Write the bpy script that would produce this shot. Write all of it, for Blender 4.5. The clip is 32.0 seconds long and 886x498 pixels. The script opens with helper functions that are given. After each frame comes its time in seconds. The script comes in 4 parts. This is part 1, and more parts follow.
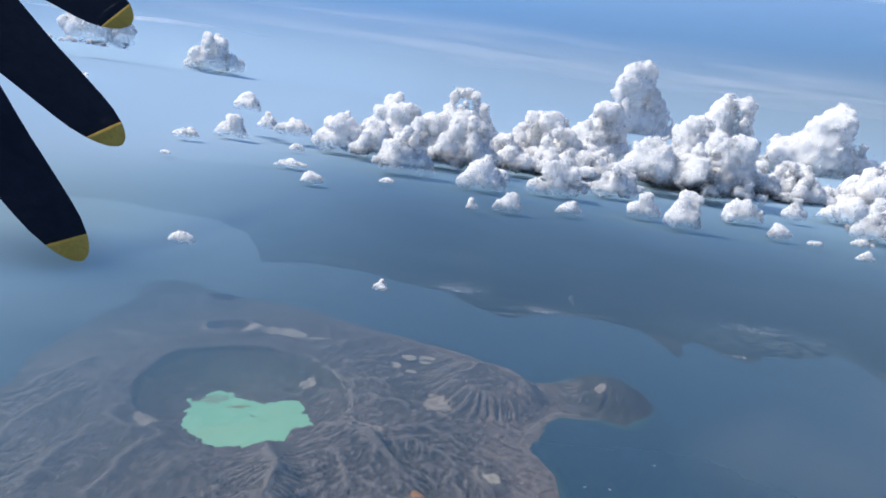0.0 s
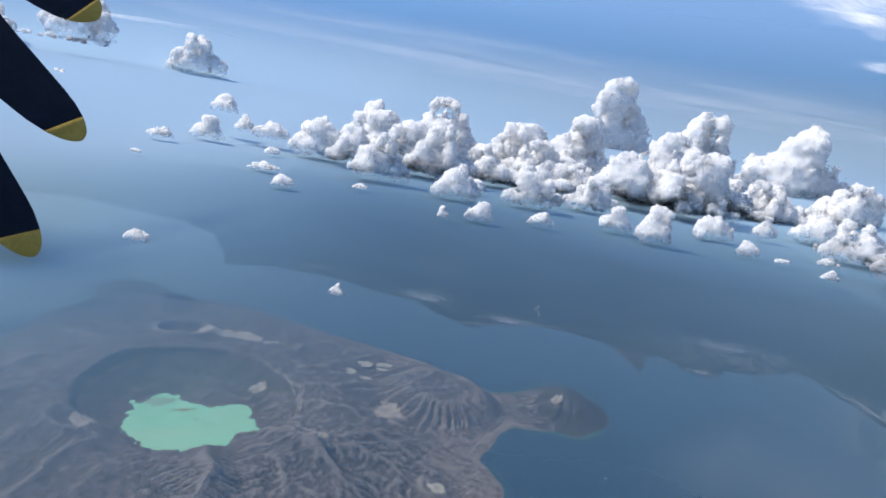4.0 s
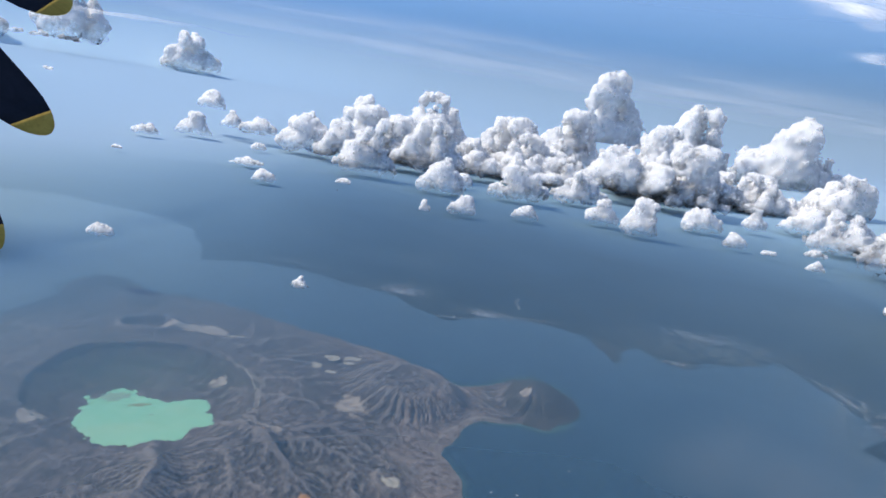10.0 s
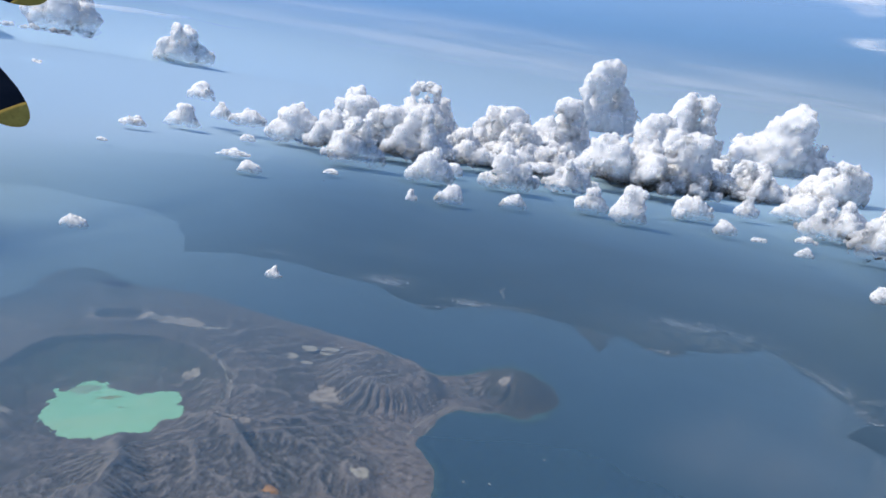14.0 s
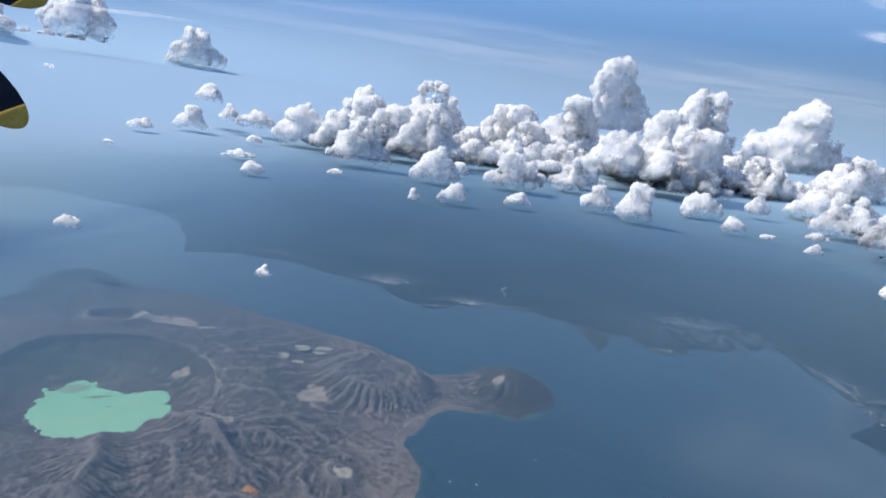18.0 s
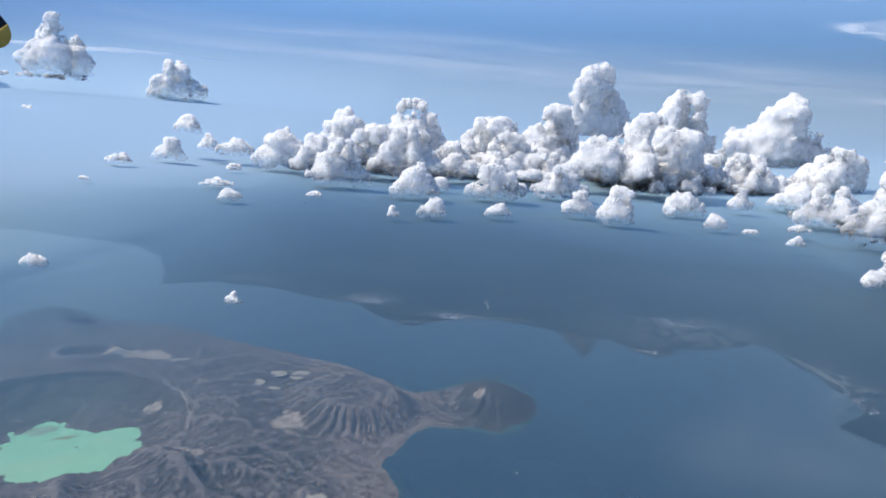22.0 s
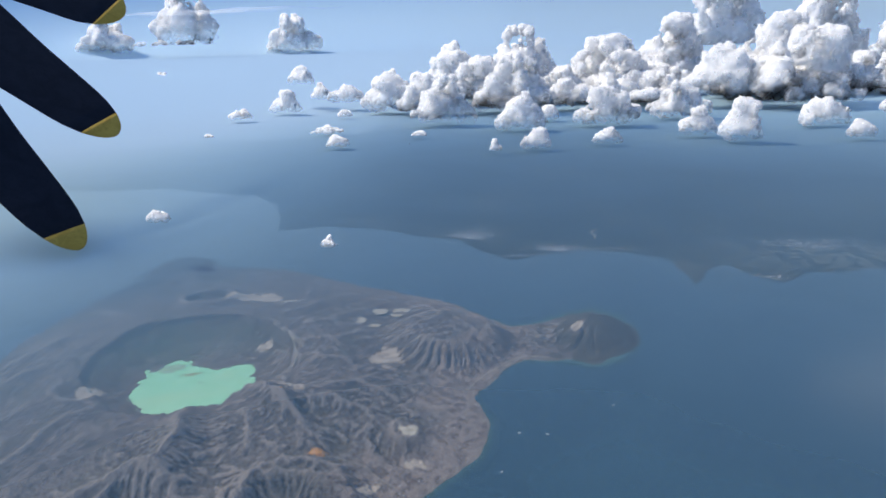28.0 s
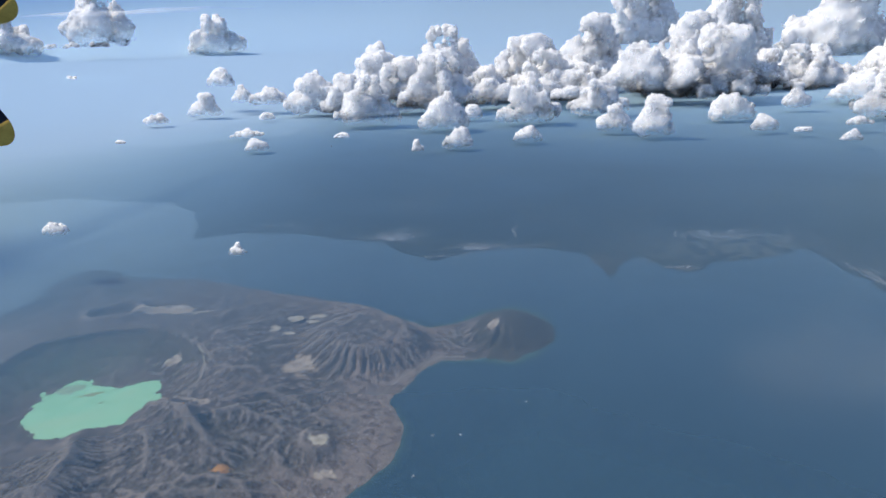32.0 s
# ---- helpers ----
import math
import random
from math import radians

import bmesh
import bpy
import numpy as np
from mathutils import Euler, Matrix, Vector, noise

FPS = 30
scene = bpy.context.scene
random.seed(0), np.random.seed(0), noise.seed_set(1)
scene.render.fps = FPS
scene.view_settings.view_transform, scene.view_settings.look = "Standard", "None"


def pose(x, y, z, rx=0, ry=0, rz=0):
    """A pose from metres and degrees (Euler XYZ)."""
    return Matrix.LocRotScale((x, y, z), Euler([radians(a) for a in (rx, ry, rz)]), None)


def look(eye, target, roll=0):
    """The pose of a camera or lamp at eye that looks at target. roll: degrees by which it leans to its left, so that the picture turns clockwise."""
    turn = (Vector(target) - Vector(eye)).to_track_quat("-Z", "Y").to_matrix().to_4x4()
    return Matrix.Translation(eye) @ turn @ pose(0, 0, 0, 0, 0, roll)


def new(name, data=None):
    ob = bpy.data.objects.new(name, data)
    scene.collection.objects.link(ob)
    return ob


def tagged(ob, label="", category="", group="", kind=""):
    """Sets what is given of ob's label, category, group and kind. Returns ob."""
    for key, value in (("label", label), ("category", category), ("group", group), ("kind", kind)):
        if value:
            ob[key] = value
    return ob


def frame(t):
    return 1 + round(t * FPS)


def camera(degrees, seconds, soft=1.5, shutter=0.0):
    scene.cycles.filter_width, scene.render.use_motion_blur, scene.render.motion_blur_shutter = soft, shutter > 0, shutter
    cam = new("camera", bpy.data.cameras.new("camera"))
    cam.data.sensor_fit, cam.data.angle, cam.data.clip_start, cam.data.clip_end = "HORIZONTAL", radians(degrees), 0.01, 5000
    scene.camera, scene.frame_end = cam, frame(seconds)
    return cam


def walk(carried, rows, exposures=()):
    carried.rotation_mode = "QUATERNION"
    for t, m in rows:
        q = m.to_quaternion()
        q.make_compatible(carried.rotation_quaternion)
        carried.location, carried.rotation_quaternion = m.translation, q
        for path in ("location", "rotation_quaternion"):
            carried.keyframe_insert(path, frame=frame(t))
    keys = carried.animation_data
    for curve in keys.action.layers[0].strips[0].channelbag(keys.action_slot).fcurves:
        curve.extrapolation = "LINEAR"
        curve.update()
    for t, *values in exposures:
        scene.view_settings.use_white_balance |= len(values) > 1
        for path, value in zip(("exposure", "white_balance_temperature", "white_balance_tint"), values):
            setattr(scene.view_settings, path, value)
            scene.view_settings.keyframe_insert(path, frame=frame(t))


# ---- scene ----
# The place is laid out at one twentieth of its real size, so that it fits within the lens's reach.
cam = camera(69.03, 32.0, soft=1.7)

# seconds, eye x, y, z, yaw to the left of +y, pitch, roll
PATH = [
    (0, -53.16, -10.32, 192.96, -3.481, -12.740, 7.738),
    (0.5, -51.10, -9.97, 192.84, -3.236, -12.618, 7.803),
    (1, -49.03, -9.61, 192.71, -3.097, -12.508, 7.720),
    (1.5, -46.97, -9.25, 192.59, -3.507, -13.180, 7.817),
    (2, -44.90, -8.88, 192.46, -6.596, -13.607, 8.931),
    (2.5, -42.84, -8.51, 192.34, -8.210, -13.253, 9.511),
    (3, -40.79, -8.14, 192.22, -7.018, -12.919, 8.385),
    (3.5, -38.73, -7.77, 192.10, -6.768, -12.505, 9.125),
    (4, -36.68, -7.39, 191.98, -4.948, -11.634, 9.661),
    (4.5, -34.62, -7.01, 191.86, -4.196, -11.600, 9.119),
    (6.5, -26.43, -5.44, 191.39, -3.450, -11.614, 8.248),
    (7, -24.39, -5.05, 191.28, -3.399, -11.771, 8.220),
    (7.5, -22.34, -4.64, 191.17, -3.674, -11.760, 8.407),
    (8, -20.30, -4.24, 191.06, -3.464, -12.203, 7.980),
    (8.5, -18.27, -3.83, 190.95, -4.752, -12.334, 8.944),
    (9, -16.23, -3.42, 190.84, -4.947, -12.121, 9.282),
    (9.5, -14.19, -3.00, 190.73, -4.171, -11.826, 9.135),
    (10, -12.16, -2.58, 190.62, -4.969, -11.911, 9.214),
    (10.5, -10.13, -2.16, 190.52, -4.440, -11.878, 8.730),
    (11, -8.10, -1.74, 190.41, -4.522, -11.753, 8.974),
    (11.5, -6.07, -1.31, 190.31, -4.514, -11.548, 9.340),
    (12, -4.05, -0.87, 190.20, -4.195, -11.553, 9.346),
    (12.5, -2.02, -0.44, 190.10, -3.928, -11.622, 8.987),
    (13, 0.00, 0.00, 190.00, -4.318, -11.830, 9.076),
    (13.5, 2.02, 0.44, 189.90, -5.055, -12.084, 9.215),
    (14, 4.04, 0.89, 189.80, -5.149, -12.638, 8.693),
    (14.5, 6.06, 1.34, 189.70, -5.947, -12.420, 9.701),
    (16.5, 14.11, 3.16, 189.32, -5.940, -12.908, 9.232),
    (17, 16.11, 3.63, 189.23, -6.036, -12.919, 9.290),
    (17.5, 18.12, 4.10, 189.14, -5.814, -13.395, 8.783),
    (18, 20.12, 4.57, 189.04, -3.794, -12.788, 8.018),
    (18.5, 22.13, 5.05, 188.95, -4.649, -13.082, 8.010),
    (19, 24.13, 5.53, 188.87, -6.544, -11.659, 9.405),
    (19.5, 26.13, 6.01, 188.78, -8.412, -11.690, 9.240),
    (20, 28.12, 6.49, 188.69, -9.493, -11.749, 9.170),
    (20.5, 30.12, 6.98, 188.61, -9.243, -11.827, 6.990),
    (21, 32.11, 7.47, 188.52, -7.320, -12.594, 4.926),
    (21.5, 34.10, 7.97, 188.44, -6.491, -12.099, 4.873),
    (22, 36.09, 8.47, 188.35, -4.150, -11.323, 4.444),
    (22.5, 38.08, 8.97, 188.27, 0.831, -13.449, 1.551),
    (23, 40.07, 9.48, 188.19, 5.392, -17.836, -1.632),
    (23.5, 42.05, 9.98, 188.11, 7.224, -20.309, -2.856),
    (24, 44.04, 10.50, 188.03, 9.559, -21.695, -4.569),
    (24.5, 46.02, 11.01, 187.96, 10.793, -21.722, -4.305),
    (25, 48.00, 11.53, 187.88, 10.291, -20.903, -3.470),
    (25.5, 49.97, 12.05, 187.80, 9.616, -19.775, -4.165),
    (26, 51.95, 12.58, 187.73, 9.399, -18.928, -3.964),
    (26.5, 53.92, 13.11, 187.65, 6.815, -17.593, -2.136),
    (28.5, 61.80, 15.26, 187.37, 7.557, -17.199, -1.341),
    (29, 63.77, 15.80, 187.30, 8.329, -14.359, -1.308),
    (29.5, 65.73, 16.35, 187.23, 8.212, -15.065, -1.450),
    (30, 67.69, 16.90, 187.17, 8.341, -15.590, -0.974),
    (30.5, 69.65, 17.46, 187.10, 7.697, -17.658, -0.580),
    (31, 71.61, 18.02, 187.04, 7.211, -18.077, 0.566),
    (31.5, 73.56, 18.58, 186.98, 4.672, -18.697, 0.133),
    (32, 75.52, 19.14, 186.91, 1.432, -17.512, -2.058),
]


def heading(x, y, z, yaw, pitch, roll):
    a, b = radians(yaw), radians(pitch)
    ahead = Vector((-math.sin(a) * math.cos(b), math.cos(a) * math.cos(b), math.sin(b)))
    return look((x, y, z), Vector((x, y, z)) + ahead * 100, roll)


walk(cam, [(row[0], heading(*row[1:])) for row in PATH],
     [(0, 0.08, 6600, 10), (21.5, 0.06, 6600, 10), (23.5, 0.2, 6800, 10), (26.5, 0.22, 6800, 10), (29.5, 0.1, 6800, 10), (32, 0.08, 6800, 10)])

# ---- world, sun ----
SUN = Vector((-0.66, 0.12, 0.72)).normalized()
world = bpy.data.worlds.new("sky")
scene.world = world
world.use_nodes = True
wn = world.node_tree
wn.nodes.clear()
sky = wn.nodes.new("ShaderNodeTexSky")
sky.sky_type, sky.sun_disc = "NISHITA", False
sky.sun_elevation = math.asin(SUN.z)
sky.sun_rotation = math.atan2(SUN.x, SUN.y)
sky.altitude, sky.air_density, sky.dust_density, sky.ozone_density = 3500, 1.0, 0.1, 3.0
back = wn.nodes.new("ShaderNodeBackground")
back.inputs["Strength"].default_value = 0.195
out = wn.nodes.new("ShaderNodeOutputWorld")
wn.links.new(sky.outputs[0], back.inputs[0])
wn.links.new(back.outputs[0], out.inputs[0])
lamp = bpy.data.lights.new("sun", "SUN")
lamp.energy, lamp.angle, lamp.color = 4.0, radians(10.0), (1.0, 0.95, 0.87)
sun = new("sun", lamp)
sun.matrix_world = look(SUN * 3000, (0, 0, 0))
scene.view_settings.exposure = 0.0


# ---- materials ----
def material(name):
    m = bpy.data.materials.new(name)
    m.use_nodes = True
    m.node_tree.nodes.clear()
    return m, m.node_tree


def node(tree, kind, values=None, **props):
    n = tree.nodes.new(kind)
    for key, value in props.items():
        setattr(n, key, value)
    for key, value in (values or {}).items():
        if hasattr(value, "is_output"):
            tree.links.new(value, n.inputs[key])
        else:
            n.inputs[key].default_value = value
    return n


def math_node(tree, op, a, b=0.0, c=0.0):
    return node(tree, "ShaderNodeMath", {0: a, 1: b, 2: c}, operation=op).outputs[0]


def mix_color(tree, fac, a, b):
    return node(tree, "ShaderNodeMix", {0: fac, 6: a, 7: b}, data_type="RGBA").outputs[2]


def rgb(r, g, b):
    return (r, g, b, 1.0)


def noise_tex(tree, vec, scale, detail=6.0, rough=0.55, warp=0.0):
    return node(tree, "ShaderNodeTexNoise", {"Vector": vec, "Scale": scale, "Detail": detail, "Roughness": rough, "Distortion": warp}).outputs["Fac"]


def ramp01(tree, value, lo, hi):
    return node(tree, "ShaderNodeMapRange", {"Value": value, "From Min": lo, "From Max": hi, "To Min": 0.0, "To Max": 1.0}, interpolation_type="SMOOTHSTEP").outputs[0]


def surface(tree, color, rough=0.9, bump=None, strength=0.3, dist=0.3, spec=0.2):
    p = node(tree, "ShaderNodeBsdfPrincipled", {"Base Color": color, "Roughness": rough, "Specular IOR Level": spec})
    if bump is not None:
        b = node(tree, "ShaderNodeBump", {"Height": bump, "Strength": strength, "Distance": dist})
        tree.links.new(b.outputs[0], p.inputs["Normal"])
    o = node(tree, "ShaderNodeOutputMaterial")
    tree.links.new(p.outputs[0], o.inputs[0])
    return p


def position(tree):
    return node(tree, "ShaderNodeNewGeometry").outputs["Position"]


def make_island_material():
    m, t = material("volcanic_ash_slopes")
    pos = position(t)
    sep = node(t, "ShaderNodeSeparateXYZ", {0: pos})
    big = noise_tex(t, pos, 0.018, 5, 0.6, 0.6)
    mid = noise_tex(t, pos, 0.09, 8, 0.65, 1.0)
    fine = noise_tex(t, pos, 0.7, 6, 0.7)
    ash = mix_color(t, ramp01(t, mid, 0.35, 0.68), rgb(0.075, 0.068, 0.073), rgb(0.193, 0.163, 0.153))
    ash = mix_color(t, ramp01(t, big, 0.42, 0.62), ash, rgb(0.143, 0.120, 0.114))
    scrub = mix_color(t, ramp01(t, fine, 0.45, 0.6), rgb(0.050, 0.054, 0.040), rgb(0.086, 0.076, 0.061))
    ash = mix_color(t, math_node(t, "MULTIPLY", ramp01(t, noise_tex(t, pos, 0.035, 6, 0.6, 0.4), 0.52, 0.64), 0.7), ash, scrub)
    # colour follows the relief: paler on the crests, darker in the gullies
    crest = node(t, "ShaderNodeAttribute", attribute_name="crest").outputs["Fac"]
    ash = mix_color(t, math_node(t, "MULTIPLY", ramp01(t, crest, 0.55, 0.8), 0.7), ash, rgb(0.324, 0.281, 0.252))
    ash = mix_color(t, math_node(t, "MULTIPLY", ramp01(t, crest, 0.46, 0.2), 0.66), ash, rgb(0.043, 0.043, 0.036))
    # farmed strip of low ground along the shore
    low = math_node(t, "SUBTRACT", 1.0, ramp01(t, sep.outputs[2], 0.5, 2.6))
    cells = node(t, "ShaderNodeTexVoronoi", {"Vector": pos, "Scale": 0.22, "Randomness": 1.0})
    plots = mix_color(t, ramp01(t, node(t, "ShaderNodeSeparateColor", {0: cells.outputs["Color"]}).outputs[0], 0.2, 0.8), rgb(0.169, 0.126, 0.108), rgb(0.317, 0.252, 0.220))
    plots = mix_color(t, ramp01(t, fine, 0.55, 0.7), plots, rgb(0.072, 0.072, 0.050))
    near = node(t, "ShaderNodeAttribute", attribute_name="farmed").outputs["Fac"]
    col = mix_color(t, near, ash, plots)
    beach = math_node(t, "SUBTRACT", 1.0, ramp01(t, sep.outputs[2], 0.12, 0.4))
    col = mix_color(t, math_node(t, "MULTIPLY", beach, 0.6), col, rgb(0.238, 0.209, 0.180))
    # dark tone of woods; on the crater walls it also paints in their shade
    wooded_and_shaded = node(t, "ShaderNodeAttribute", attribute_name="wooded_and_shaded").outputs["Fac"]
    col = mix_color(t, wooded_and_shaded, col, mix_color(t, fine, rgb(0.016, 0.023, 0.016), rgb(0.043, 0.047, 0.032)))
    grain = noise_tex(t, pos, 0.9, 7, 0.72, 1.2)
    lined = noise_tex(t, node(t, "ShaderNodeVectorMath", {0: pos, 1: (1.0, 0.45, 1.0)}, operation="MULTIPLY").outputs[0], 0.42, 6, 0.66, 2.4)
    dark = mix_color(t, 0.40, col, rgb(0.022, 0.022, 0.022))
    bright = mix_color(t, 0.30, col, rgb(0.446, 0.389, 0.338))
    col = mix_color(t, ramp01(t, math_node(t, "MULTIPLY_ADD", lined, 0.6, math_node(t, "MULTIPLY", grain, 0.4)), 0.38, 0.62), dark, bright)
    surface(t, col, 0.95, math_node(t, "ADD", math_node(t, "ADD", fine, lined), noise_tex(t, pos, 0.25, 6, 0.7, 1.5)), 0.8, 1.1)
    return m


def make_land_material():
    m, t = material("far_lowland")
    pos = position(t)
    big = noise_tex(t, pos, 0.006, 6, 0.6, 0.5)
    fine = noise_tex(t, pos, 0.12, 8, 0.65)
    cells = node(t, "ShaderNodeTexVoronoi", {"Vector": pos, "Scale": 0.075, "Randomness": 1.0})
    tone = node(t, "ShaderNodeSeparateColor", {0: cells.outputs["Color"]}).outputs[1]
    fields = mix_color(t, tone, rgb(0.025, 0.038, 0.022), rgb(0.075, 0.072, 0.048))
    wood = mix_color(t, fine, rgb(0.010, 0.018, 0.012), rgb(0.028, 0.036, 0.022))
    col = mix_color(t, ramp01(t, big, 0.46, 0.66), wood, fields)
    tilled = node(t, "ShaderNodeAttribute", attribute_name="tilled").outputs["Fac"]
    small = node(t, "ShaderNodeTexVoronoi", {"Vector": pos, "Scale": 0.16, "Randomness": 1.0})
    shade = node(t, "ShaderNodeSeparateColor", {0: small.outputs["Color"]}).outputs[0]
    col = mix_color(t, math_node(t, "MULTIPLY", tilled, ramp01(t, math_node(t, "ADD", shade, math_node(t, "MULTIPLY", fine, 0.6)), 0.35, 0.9)), col, mix_color(t, shade, rgb(0.06, 0.085, 0.06), rgb(0.20, 0.19, 0.15)))
    surface(t, col, 0.95, fine, 0.5, 0.6)
    return m


def make_water_material():
    m, t = material("lake_water")
    pos = position(t)
    swell = noise_tex(t, pos, 0.9, 5, 0.6)
    drift = noise_tex(t, pos, 0.012, 5, 0.55, 0.8)
    col = mix_color(t, ramp01(t, drift, 0.35, 0.7), rgb(0.011, 0.041, 0.058), rgb(0.016, 0.052, 0.071))
    surface(t, col, 0.14, swell, 0.12, 0.1, 1.0)
    return m


def make_crater_water_material():
    m, t = material("mineral_green_water")
    pos = position(t)
    drift = noise_tex(t, pos, 0.06, 6, 0.6, 1.2)
    milky = noise_tex(t, pos, 0.02, 4, 0.5, 0.6)
    col = mix_color(t, ramp01(t, drift, 0.4, 0.72), rgb(0.30, 0.66, 0.40), rgb(0.38, 0.73, 0.46))
    col = mix_color(t, ramp01(t, milky, 0.5, 0.7), col, rgb(0.38, 0.66, 0.40))
    surface(t, col, 0.5, noise_tex(t, pos, 1.5, 3), 0.1, 0.05, 0.35)
    return m


def make_patch_material(name, a, b, scale=0.4, thinning=False):
    m, t = material(name)
    pos = position(t)
    n1 = noise_tex(t, pos, scale, 6, 0.6, 0.8)
    n2 = noise_tex(t, pos, scale * 7, 4, 0.6)
    col = mix_color(t, ramp01(t, n1, 0.3, 0.7), rgb(*a), rgb(*b))
    col = mix_color(t, math_node(t, "MULTIPLY", ramp01(t, n2, 0.5, 0.75), 0.4), col, rgb(*(0.6 * v for v in a)))
    p = surface(t, col, 0.9, n2, 0.3, 0.1)
    if thinning:
        # the deposit thins out towards its edge and lets the ground through
        rest = node(t, "ShaderNodeAttribute", attribute_name="cover").outputs["Fac"]
        cover = ramp01(t, math_node(t, "ADD", rest, math_node(t, "MULTIPLY_ADD", noise_tex(t, pos, 0.5, 6, 0.7, 1.5), 1.1, -0.55)), 0.1, 0.75)
        mx = node(t, "ShaderNodeMixShader", {0: cover, 1: node(t, "ShaderNodeBsdfTransparent").outputs[0], 2: p.outputs[0]})
        t.links.new(mx.outputs[0], t.nodes["Material Output"].inputs[0])
    return m


def make_cloud_material():
    m, t = material("cloud_white")
    pos = position(t)
    n1 = noise_tex(t, pos, 0.16, 7, 0.65)
    b = node(t, "ShaderNodeBump", {"Height": n1, "Strength": 0.18, "Distance": 4.0})
    # light wanders inside a cloud, so that its faces differ little
    even = node(t, "ShaderNodeVectorMath", {0: b.outputs[0], 1: (-0.62, -0.5, 0.95)}, operation="ADD")
    turned = node(t, "ShaderNodeVectorMath", {0: even.outputs[0]}, operation="NORMALIZE")
    p = node(t, "ShaderNodeBsdfPrincipled", {"Base Color": rgb(0.985, 0.985, 0.985), "Roughness": 1.0, "Specular IOR Level": 0.0, "Normal": turned.outputs[0],
                                             "Subsurface Weight": 0.9, "Subsurface Radius": (62.0, 63.0, 64.0), "Subsurface Scale": 1.0})
    # the foot thins out into the air, its fade standing in for haze as well
    body = node(t, "ShaderNodeAttribute", attribute_name="body").outputs["Fac"]
    torn = math_node(t, "MULTIPLY_ADD", noise_tex(t, pos, 0.03, 5, 0.6, 0.6), 0.36, -0.18)
    cover = ramp01(t, math_node(t, "ADD", body, math_node(t, "MULTIPLY", torn, math_node(t, "SUBTRACT", 1.15, body))), 0.0, 1.0)
    mx = node(t, "ShaderNodeMixShader", {0: math_node(t, "MULTIPLY", cover, 0.86), 1: node(t, "ShaderNodeBsdfTransparent").outputs[0], 2: p.outputs[0]})
    t.links.new(mx.outputs[0], node(t, "ShaderNodeOutputMaterial").inputs[0])
    return m


def make_cirrus_material():
    m, t = material("thin_ice_cloud")
    co = node(t, "ShaderNodeTexCoord").outputs["Object"]
    long_ = node(t, "ShaderNodeVectorMath", {0: co, 1: (0.35, 1.0, 1.0)}, operation="MULTIPLY").outputs[0]
    streaks = noise_tex(t, long_, 0.0035, 7, 0.6, 0.8)
    torn = noise_tex(t, co, 0.0025, 4, 0.5, 0.5)
    edge = node(t, "ShaderNodeAttribute", attribute_name="cover").outputs["Fac"]
    cover = math_node(t, "MULTIPLY", math_node(t, "MULTIPLY", ramp01(t, math_node(t, "ADD", streaks, math_node(t, "MULTIPLY", torn, 0.5)), 0.45, 1.05), edge), 0.8)
    d = node(t, "ShaderNodeBsdfTranslucent", {"Color": rgb(0.95, 0.95, 0.95)})
    mx = node(t, "ShaderNodeMixShader", {0: cover, 1: node(t, "ShaderNodeBsdfTransparent").outputs[0], 2: d.outputs[0]})
    t.links.new(mx.outputs[0], node(t, "ShaderNodeOutputMaterial").inputs[0])
    return m


